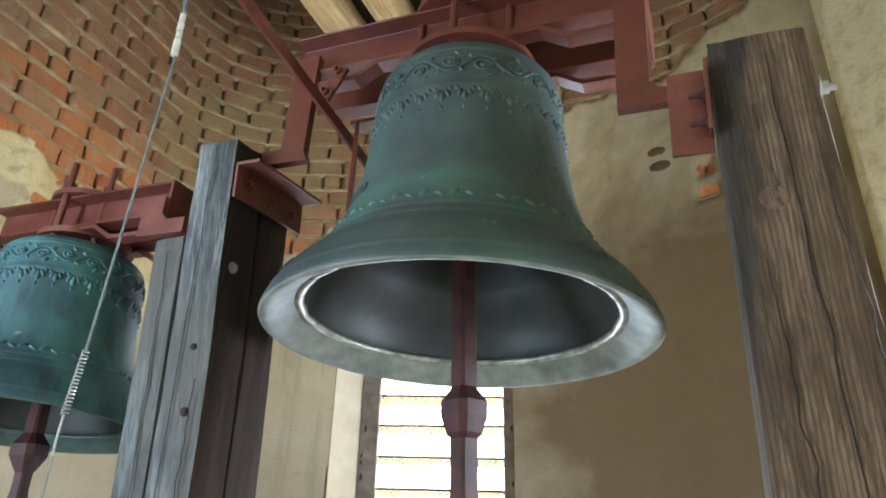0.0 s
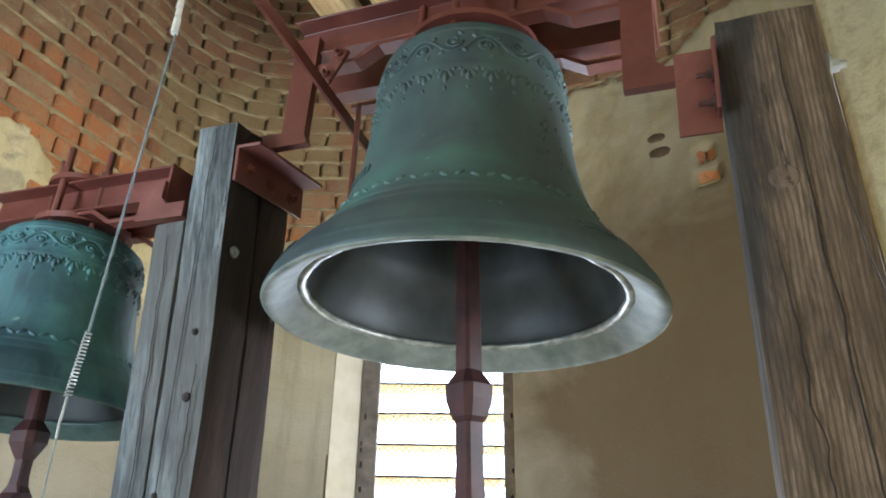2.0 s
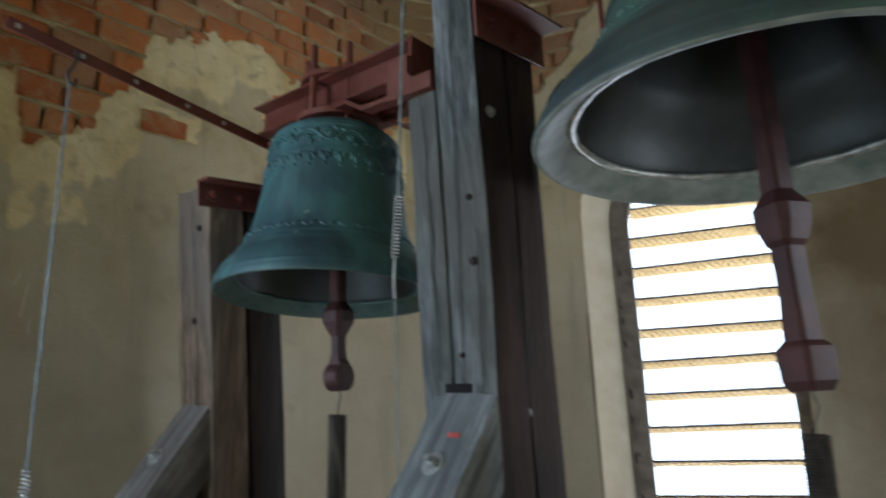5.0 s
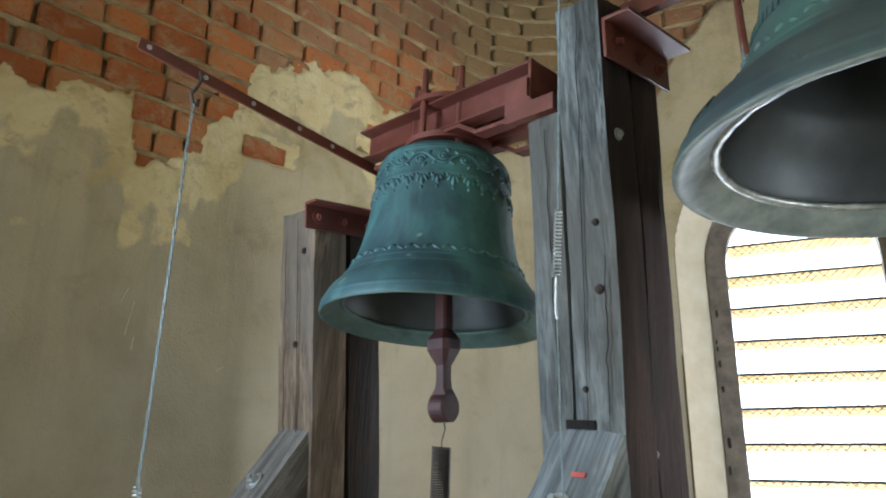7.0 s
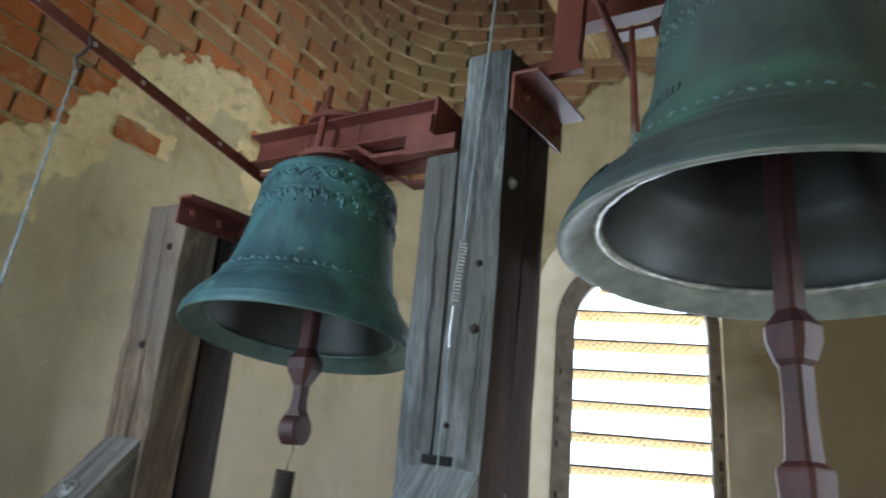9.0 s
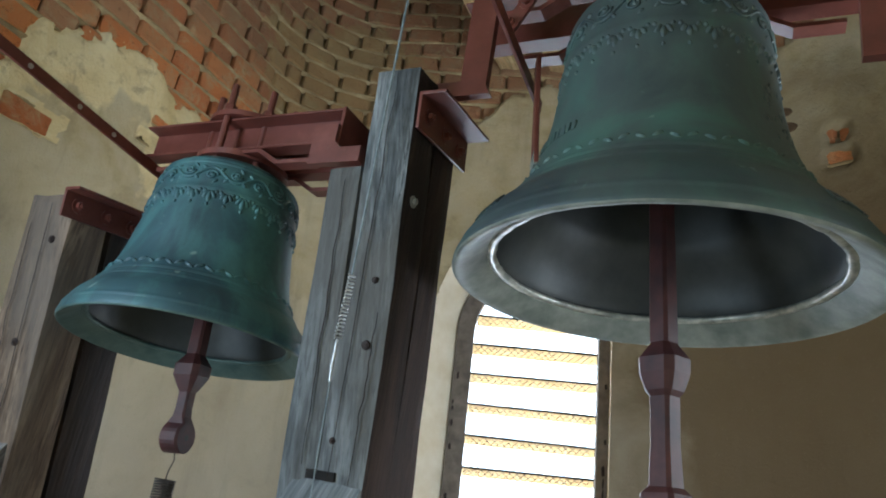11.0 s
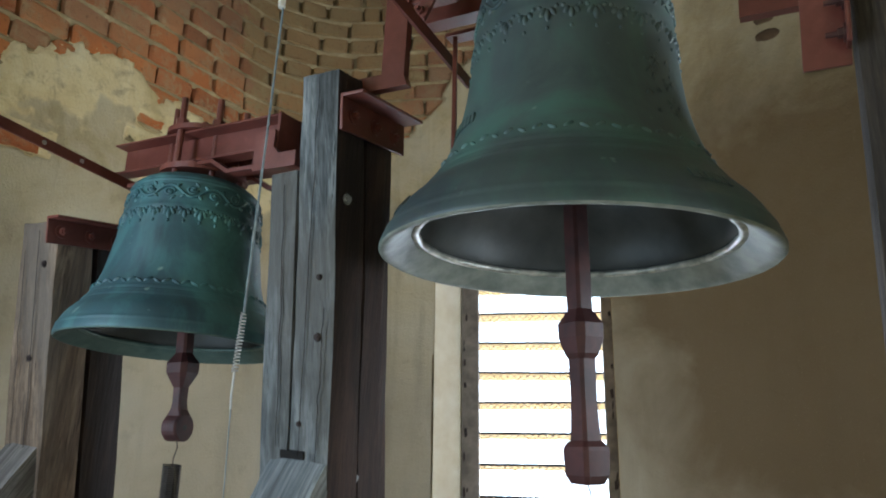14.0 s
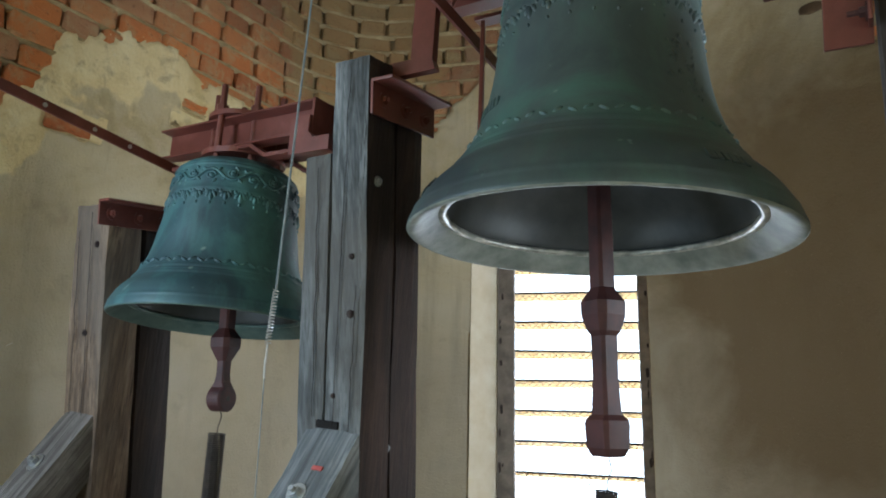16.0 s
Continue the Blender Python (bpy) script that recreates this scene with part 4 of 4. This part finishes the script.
def headstock(label, cx, cy, x0, x1, zb, zt, gap, dep, lx, rx, toe_zs, toe_l, toe_r, yoke_r, bolt_top, far_left=False):
    """Two channels side by side, cranked feet at both ends, clamp plates and long bolts over the bell's crown."""
    hs = thing("headstock", label, "headstock", "steel headstocks", at=(cx, cy, zb))
    def add(name, bm, label=""):
        bm.transform(Matrix.Translation((-cx, -cy, -zb)))
        return part(name, bm, RED, hs, label)
    ya, yb = cy - gap / 2, cy + gap / 2
    add("channel", channel(x0, x1, ya, zb, zt, -1, dep))
    add("channel", channel(x0, x1, yb, zb, zt, 1, dep))
    for x in (x1 - 0.006,):
        add("end_plate", box((x, ya - dep, zb - 0.01), (x + 0.010, yb + dep, zt + 0.004), 0.002))
    w = 0.075
    t = 0.045
    # cranked feet
    for (xa, xo, s, toe_z) in ((lx, toe_l, -1, toe_zs[0]), (rx, toe_r, 1, toe_zs[1])):
        if s < 0:
            prof = [(xa, zb + 0.05), (xa, toe_z + t), (xo, toe_z + t), (xo, toe_z), (xa + w + 0.012, toe_z), (xa + w, toe_z + 0.03), (xa + w, zb + 0.05)]
        else:
            prof = [(xa, zb + 0.05), (xa, toe_z), (xo, toe_z), (xo, toe_z + t), (xa + w + 0.02, toe_z + t), (xa + w, toe_z + t + 0.02), (xa + w, zb + 0.05)]
        y0 = yb + dep if far_left and s < 0 else ya - dep
        add("cranked_foot", prism(prof, y0 - 0.012, y0 + 0.014), "cranked red steel foot with its pivot")
        xi = xa + w if s < 0 else xa
        xk = cx + s * (yoke_r + 0.02)
        for y0, y1 in ((ya - dep, ya - 0.012), (yb + 0.012, yb + dep)):
            q = [(xi, zb - 0.055), (xi - s * 0.12, zb - 0.055), (xi - s * 0.19, zb - 0.014), (xk - s * 0.09, zb - 0.014), (xk - s * 0.09, zb - 0.003), (xi - s * 0.185, zb - 0.003), (xi - s * 0.115, zb - 0.043), (xi, zb - 0.043)]
            add("crank_strap", prism(q, y0, y1), "")
    # clamp plates
    for z, r, th in ((zb - 0.022, yoke_r, 0.018), (zt + 0.004, yoke_r * 0.95, 0.016)):
        prof = [(r * 0.52, z), (r, z), (r, z + th), (r * 0.52, z + th), (r * 0.52, z)]
        add("clamp_plate", lathe(prof, 40, (cx, cy)), "round red clamp plate")
    for i in range(6):
        a = radians(30 + 60 * i)
        bx, by = cx + yoke_r * 0.83 * math.cos(a), cy + yoke_r * 0.83 * math.sin(a)
        bm = tube([(bx, by, zb - 0.055), (bx, by, bolt_top)], 0.011, 10)
        rod = add("hanger_bolt", bm, "long hanger bolt with nuts")
        for z in (zb - 0.048, zt + 0.03):
            nb = bmesh.new()
            bmesh.ops.create_cone(nb, cap_ends=True, segments=6, radius1=0.021, radius2=0.021, depth=0.02, matrix=Matrix.Translation((bx - cx, by - cy, z - zb)))
            part("nut", nb, RED, rod)
    hs.rotation_euler = (radians(-5.5), 0, 0)
    bpy.context.view_layer.update()
    return levelled(hs)


headstock("red painted steel headstock carrying the large bell", 1.665, 1.095, 1.13, 2.155, 2.005, 2.145, 0.13, 0.06, 1.160, 2.085, (1.695, 1.695), 1.06, 2.215, 0.185, 2.27)
headstock("red painted steel headstock carrying the small bell", 0.445, 0.965, 0.115, 0.855, 1.555, 1.662, 0.11, 0.055, 0.135, 0.780, (1.425, 1.487), 0.075, 0.94, 0.140, 1.775, True)

link = thing("link_plate", "small red link plate with two bolts on the headstock", "steel plate", at=(1.305, 0.945, 1.945))
m2 = Matrix.Rotation(radians(32), 4, "Y")
lp = part("plate", box((-0.02, -0.006, -0.055), (0.02, 0.006, 0.055), 0.003, m2), RED, link)
for z in (-0.035, 0.035):
    bolt("bolt", m2 @ Vector((0, -0.006, z)), (0, -1, 0), 0.013, 0.03, RED, lp)
levelled(link)

# ---- bells ----
big, rad_b = make_bell(pose(1.697, 0.980, 1.208, -1.2, 1.7, 0), 0, 0.942, 0.745, 0.252, BRONZE_BIG, "large green patinated bronze bell with leaf friezes", 0.8, ring_mat=BRONZE_GLINT)
writing_bars(big, rad_b, 0, 0.745, [(0.40, radians(-150), radians(-122), 9, 0.011), (0.115, radians(-141), radians(-131), 5, 0.014), (0.115, radians(-155), radians(-145), 3, 0.012), (0.115, radians(-40), radians(-28), 6, 0.014)], BRONZE_BIG)
cart = bmesh.new()
rnd = random.Random(3)
for i in range(34):
    k, a = 0.36 + 0.22 * rnd.random(), radians(-38 + 20 * rnd.random())
    r = rad_b(k)
    bmesh.ops.create_icosphere(cart, subdivisions=1, radius=rnd.uniform(0.005, 0.010), matrix=Matrix.Translation((r * math.cos(a), r * math.sin(a), k * 0.745)) @ Matrix.Rotation(a, 4, "Z") @ Matrix.Diagonal((0.12, 1.1, 1.4, 1)))
part("cast_emblem", cart, BRONZE_BIG, big, "worn cast relief emblem", True)["kind"] = "stuff"
small, rad_s = make_bell(pose(0.466, 0.862, 1.038, -4.2, 0, 0), 0, 0.668, 0.525, 0.205, BRONZE_SMALL, "small turquoise patinated bronze bell with leaf friezes", 0.85, BRONZE_EDGE, BRONZE_EDGE)
for b, z, r, top in ((big, 0.735, 0.10, 0.83), (small, 0.505, 0.08, 0.60)):
    part("crown", lathe([(r, z), (r * 0.8, z + 0.03), (r * 0.75, top - 0.01), (0.01, top)], 24), IRON, b, "dark cast crown of the bell", True)


def forged(sections, cut=0.28):
    """A forged bar of square section with cut corners: (z, half width, half depth) from the top down."""
    bm = bmesh.new()
    rings = []
    for z, a, b in sections:
        c = cut * min(a, b)
        rings.append([bm.verts.new((x, y, z)) for x, y in ((a, c - b), (a, b - c), (a - c, b), (c - a, b), (-a, b - c), (-a, c - b), (c - a, -b), (a - c, -b))])
    for p, q in zip(rings, rings[1:]):
        for k in range(8):
            bm.faces.new((p[k], q[k], q[(k + 1) % 8], p[(k + 1) % 8]))
    bm.faces.new(rings[0])
    bm.faces.new(rings[-1][::-1])
    bmesh.ops.recalc_face_normals(bm, faces=bm.faces[:])
    return bm


def clapper(label, top, ball, tail, turn, rod, knob, neck, end, lobe=False):
    """A forged square rod with a faceted knob, a neck and a heavier end, hanging along the line from top to tail."""
    top, tail = Vector(top), Vector(tail)
    cl = thing("clapper", label, "clapper", "bell clappers")
    cl.matrix_world = Matrix.Translation(top) @ (top - tail).to_track_quat("Z", "Y").to_matrix().to_4x4() @ Matrix.Rotation(radians(turn), 4, "Z")
    zb, zt = -(top - Vector(ball)).length, -(top - tail).length
    part("rod", forged([(0, rod * 0.85, rod * 0.85), (zb + knob * 1.15, rod, rod)]), DARKRED, cl)
    part("ball", forged([(zb + knob * 1.15, rod, rod), (zb + knob * 0.98, rod * 1.2, rod * 1.15), (zb + knob * 0.4, knob, knob * 0.94), (zb - knob * 0.3, knob * 0.98, knob * 0.92), (zb - knob * 1.1, neck * 1.35, neck * 1.3), (zb - knob * 1.35, neck, neck)], 0.36), DARKRED, cl, "faceted striking knob")
    part("neck", forged([(zb - knob * 1.35, neck, neck), ((zb + zt) / 2 - 0.01, neck * 0.96, neck * 0.96), (zt + end * 1.25, neck * 1.12, neck * 1.1)]), DARKRED, cl)
    if lobe:
        n = 10
        sec = [(zt + end * 1.25, neck * 1.1, neck * 1.1)]
        sec += [(zt + end * math.cos(math.pi * (0.18 + 0.80 * j / n)), end * 0.72, max(0.004, end * math.sin(math.pi * (0.18 + 0.80 * j / n)))) for j in range(n + 1)]
        tl = part("tail", forged(sec, 0.2), DARKRED, cl, "rounded eye at the clapper's end")
        # solid dark plug paints the shade inside the eye
        bm = bmesh.new()
        bmesh.ops.create_cone(bm, cap_ends=True, segments=12, radius1=end * 0.2, radius2=end * 0.2, depth=end * 1.46, matrix=Matrix.Translation((0, 0, zt)) @ Matrix.Rotation(radians(90), 4, "Y"))
        part("eye", bm, IRON, tl, "eye drawn as a dark plug for its shade")
    else:
        part("tail", forged([(zt + end * 1.25, neck * 1.12, neck * 1.1), (zt + end * 0.95, end * 0.95, end * 0.92), (zt + end * 0.75, end, end * 0.96), (zt - end * 0.55, end * 0.94, end * 0.9), (zt - end * 1.0, end * 0.72, end * 0.68)], 0.22), DARKRED, cl, "blunt faceted weight at the clapper's end")
    return cl


clapper("red painted clapper hanging in the large bell", (1.70, 0.99, 1.90), (1.715, 0.978, 1.035), (1.711, 0.986, 0.735), 80, 0.0245, 0.047, 0.0255, 0.042)
clapper("red painted clapper hanging in the small bell", (0.475, 0.89, 1.50), (0.500, 0.878, 0.975), (0.478, 0.893, 0.800), 50, 0.021, 0.042, 0.018, 0.041, True)
for x, y, z, l, w in ((1.711, 0.986, 0.685, 0.8, 0.024), (0.478, 0.893, 0.762, 0.9, 0.025)):
    sp = thing("return_spring", "dark coiled spring hanging under the clapper", "spring", "springs under the clappers", at=(x, y, z))
    part("wire_hook", tube([(0, 0, 0.01), (0.008, 0, -0.02), (-0.004, 0, -0.05), (-0.006, 0, -0.075)], 0.0018, 6), IRON, sp)
    part("coil", coil((-0.006, 0, -0.07), (-0.03, 0, -l), w, 130, 0.0027), IRON, sp)
plate = thing("hammer_plate", "red painted tapered steel plate beside the large bell", "steel plate")
bm = bmesh.new()
add_box(bm, (-0.006, -0.028, -0.38), (0.006, 0.028, 0), 0.003)
for v in bm.verts:
    if v.co.z > -0.1:
        v.co.y *= 0.55
part("blade", bm, RED, plate)
part("worn_tip", box((-0.0075, -0.026, -0.385), (0.0075, 0.026, -0.345), 0.003), BRONZE_LIP, plate, "worn pale tip")
plate.matrix_world = pose(1.385, 0.955, 1.88, -10, 0, 25)

# ---- ringing levers, wires and springs ----
def flat_bar(name, label, a, b, w, th, holes):
    a, b = Vector(a), Vector(b)
    d = b - a
    ln = d.length
    z = d.normalized()
    x = Vector((1, 0, 0))
    y = z.cross(x).normalized()
    ob = thing(name, label, "lever", "ringing levers", at=tuple(a))
    m2 = Matrix((x, y, z)).transposed().to_4x4()
    part("bar", box((-th / 2, -w / 2, 0), (th / 2, w / 2, ln), 0.0015, m2), RED, ob)
    for k in holes:
        # solid pale discs stand for the holes, painting in the light behind them
        bm = bmesh.new()
        bmesh.ops.create_cone(bm, cap_ends=True, segments=12, radius1=0.0075, radius2=0.0075, depth=th + 0.002, matrix=m2 @ Matrix.Translation((0, 0, k * ln)) @ Matrix.Rotation(radians(90), 4, "Y"))
        part("hole", bm, STEEL, ob, "pale steel disc standing for a drilled hole")
    return levelled(ob)


flat_bar("ringing_lever", "red flat steel lever with drilled holes on the small bell", (0.15, 0.99, 1.515), (0.15, 0.10, 1.722), 0.034, 0.009, (0.30, 0.44, 0.62, 0.79, 0.97))

flat_bar("ringing_lever", "red flat steel lever reaching out from the large bell", (1.30, 1.20, 1.795), (1.30, 0.24, 2.0), 0.038, 0.010, (0.9,))

wire = thing("pull_wire", "pale stranded pull wire with a steel spring", "wire", "pull wires", at=(1.351, 0.29, 1.905))
part("wire_strand", tube([(0, 0, 0), (0.001, 0.004, -0.3), (0.0, -0.035, -0.90)], 0.0021, 6), CABLE, wire)
part("wire_strand", tube([(0.006, -0.06, 0.012), (0.010, -0.03, -0.08), (0.001, 0.004, -0.20)], 0.0024, 6), CABLE, wire)
part("spring", coil((0.0, -0.035, -0.90), (-0.001, -0.045, -1.0), 0.0048, 18, 0.0011), STEEL, wire, "bright steel coil spring")
part("spring_end", tube([(-0.001, -0.045, -1.0), (-0.002, -0.047, -1.04), (0.0, -0.048, -1.06)], 0.0018, 6), STEEL, wire)
part("tail_wire", tube([(0.0, -0.048, -1.06), (0.0, -0.05, -1.5), (-0.01, -0.05, -2.6)], 0.0011, 6), CABLE, wire)
for z, l, r in ((-0.19, 0.022, 0.0058), (-0.214, 0.02, 0.0062), (-0.238, 0.014, 0.0058), (-0.256, 0.038, 0.0068)):
    part("sleeve", tube([(0.0, 0.002, z), (0.0, 0.001, z - l)], r, 10), SLEEVE, wire, "white plastic sleeve")
wire2 = thing("pull_wire", "pale twisted pull wire hanging from a hook", "wire", "pull wires", at=(0.200, 0.195, 1.675))
part("hook", tube([(0, 0, 0.015), (0.008, 0.004, -0.01), (0.004, -0.006, -0.04), (-0.004, -0.016, -0.06), (0, -0.01, -0.085), (0, 0.005, -0.09), (0, 0.006, -0.07)], 0.005, 8), IRON, wire2, "dark iron hook")
for sg in (1, -1):
    part("wire_strand", tube([(sg * 0.0026 * math.cos(i * 0.8), -0.008 - 0.012 * (i / 100) + sg * 0.0026 * math.sin(i * 0.8), -0.085 - 1.0 * i / 100) for i in range(101)], 0.0018, 5), CABLE, wire2)
part("spring", coil((0, -0.02, -1.085), (0, -0.022, -1.35), 0.009, 28, 0.002), STEEL, wire2, "steel coil spring")
part("tail_wire", tube([(0, -0.022, -1.35), (0, -0.02, -2.4)], 0.0015, 6), CABLE, wire2)


# ---- bricks ----
PITCH, BED = 0.118, 2.158  # course height and the level of one bed joint


def brick_meshes(n, l, h, d, seed):
    """Hand-made bricks with rounded arrises and uneven faces."""
    out = []
    rnd = random.Random(seed)
    for k in range(n):
        bm = bmesh.new()
        bmesh.ops.create_cube(bm, size=1.0)
        for v in bm.verts:
            v.co = Vector((v.co.x * l, v.co.y * d, v.co.z * h))
        bmesh.ops.bevel(bm, geom=bm.edges[:], offset=0.012, segments=1, affect="EDGES")
        for v in bm.verts:
            v.co += Vector((rnd.uniform(-0.006, 0.006), rnd.uniform(-0.004, 0.004), rnd.uniform(-0.005, 0.005)))
        me = bpy.data.meshes.new("brick")
        bm.to_mesh(me)
        bm.free()
        me.materials.append(BRICK)
        out.append(me)
    return out


KINDS = {0.222: brick_meshes(10, 0.226, 0.106, 0.06, 12), 0.165: brick_meshes(5, 0.169, 0.106, 0.06, 13), 0.108: brick_meshes(6, 0.111, 0.106, 0.06, 14)}


def bed_joints():
    """Mortar squeezed out along the beds between the courses."""
    verts, faces = [], []
    k = -8
    while BED + k * PITCH < 4.9:
        z = BED + k * PITCH
        prev, s = None, S_MIN
        while s < 3.2:
            if bare(s, z) > -0.05 and not in_opening(s, z, 0.05):
                q = Vector((s * 7, z * 9, 2))
                w = 0.0065 + 0.006 * noise.noise(q) + 0.004 * noise.noise(q * 4)
                h = 0.004 + 0.010 * noise.noise(q * 1.7 + Vector((3, 1, 4))) + 0.004 * noise.noise(q * 6)
                zz = z + 0.008 * noise.noise((s * 1.3, z * 3, 7)) + 0.003 * noise.noise(q * 3)
                o = len(verts)
                verts += [on_wall(s, zz - w - 0.012, -0.02), on_wall(s, zz - w, h - 0.003), on_wall(s, zz, h), on_wall(s, zz + w, h - 0.003), on_wall(s, zz + w + 0.012, -0.02)]
                if prev is not None:
                    faces += [(prev + i, o + i, o + i + 1, prev + i + 1) for i in range(4)]
                prev = o
            else:
                prev = None
            s += 0.02
        k += 1
    me = bpy.data.meshes.new("bed_mortar")
    me.from_pydata(verts, [], faces)
    me.polygons.foreach_set("use_smooth", [True] * len(faces))
    me.materials.append(MORTAR)
    ob = new("bed_mortar", me)
    ob.parent = wall_tower
    ob["kind"] = "stuff"


def lay_bricks(limit):
    """Courses of stretchers with a header now and then, where the plaster is gone; open dark joints between their ends."""
    rnd = random.Random(21)
    spots = []
    row = -8
    while BED + (row + 0.5) * PITCH < 4.95:
        z = BED + (row + 0.5) * PITCH
        s = S_MIN - rnd.uniform(0, 0.2)
        while s < 3.2:
            r = rnd.random()
            l = 0.108 if r < (0.45 if row % 4 == 3 else 0.10) else (0.165 if r > 0.86 else 0.222)
            c = s + l / 2
            lone = abs(z - 1.98) < 0.05 and -3.5 < c < -2.9
            if not lone and any(bare(c + k * l * 0.5, z) > -0.03 for k in (-1, 0, 1)) and not in_opening(c, z, 0.06) and c > S_MIN + 0.05:
                spots.append((c, z, l))
            s += l + rnd.uniform(0.013, 0.028)
        row += 1
    spots.append((-3.20, 1.982, 0.222))
    spots.sort(key=lambda p: abs(p[0] + 2.9) * 0.6 + abs(p[1] - 2.5))
    rest = []
    for i, (c, z, l) in enumerate(spots):
        me = rnd.choice(KINDS[l])
        proud = rnd.uniform(-0.030, -0.017) - (0.012 if rnd.random() < 0.10 else 0)
        dz = 0.008 * noise.noise((c * 1.3, z * 3, 7))
        m = on_wall_matrix(c, z + dz, proud) @ Matrix.Rotation(radians(rnd.uniform(-1.4, 1.4)), 4, "Y") @ Matrix.Rotation(radians(rnd.uniform(-1.5, 5.0)), 4, "Z")
        if i < limit:
            ob = new("brick", me)
            ob.parent = wall_tower
            ob.matrix_local = m
        else:
            rest.append((me, m))
    verts, faces = [], []
    for me, m in rest:
        o = len(verts)
        verts += [tuple(m @ v.co) for v in me.vertices]
        faces += [[o + i for i in p.vertices] for p in me.polygons]
    me = bpy.data.meshes.new("far_bricks")
    me.from_pydata(verts, [], faces)
    me.materials.append(BRICK)
    ob = new("far_bricks", me)
    ob.parent = wall_tower
    ob["kind"] = "stuff"


bed_joints()
lay_bricks(300)

# small damp stains in the plaster
DAMP = material("brown_damp_stain", plain_nodes((0.075, 0.045, 0.022), (0.12, 0.078, 0.04), 25, 0.4), 0.9)
for sc, z, a, b in ((1.386, 3.015, 0.060, 0.032), (1.395, 2.912, 0.068, 0.036)):
    bm = bmesh.new()
    bmesh.ops.create_icosphere(bm, subdivisions=3, radius=1.0)
    for v in bm.verts:
        k = 1 + 0.22 * noise.noise(v.co * 1.6 + Vector((sc * 9, 0, z * 5)))
        v.co = Vector((v.co.x * a * k, v.co.y * 0.012, v.co.z * b * k))
    st = part("damp_stain", bm, DAMP, wall_tower, "dark brown damp stain", True)
    st.matrix_local = on_wall_matrix(sc, z, 0.020)

# pale scratches on the plaster
for sc, z, l, tilt in ((-3.698, 1.14, 0.13, 8), (-3.727, 1.22, 0.06, 20), (-3.675, 1.05, 0.05, 5), (-3.324, 0.99, 0.03, 60)):
    bm = box((-0.0022, -0.002, -l / 2), (0.0022, 0.002, l / 2), 0.001)
    for v in bm.verts:
        v.co.x *= 0.3 + 0.7 * (1 - abs(v.co.z) / (l / 2 + 0.001))
    sk = part("scratch", bm, SLEEVE, wall_tower, "pale scratch in the plaster")
    sk.matrix_local = on_wall_matrix(sc, z, 0.027) @ Matrix.Rotation(radians(tilt), 4, "Y")
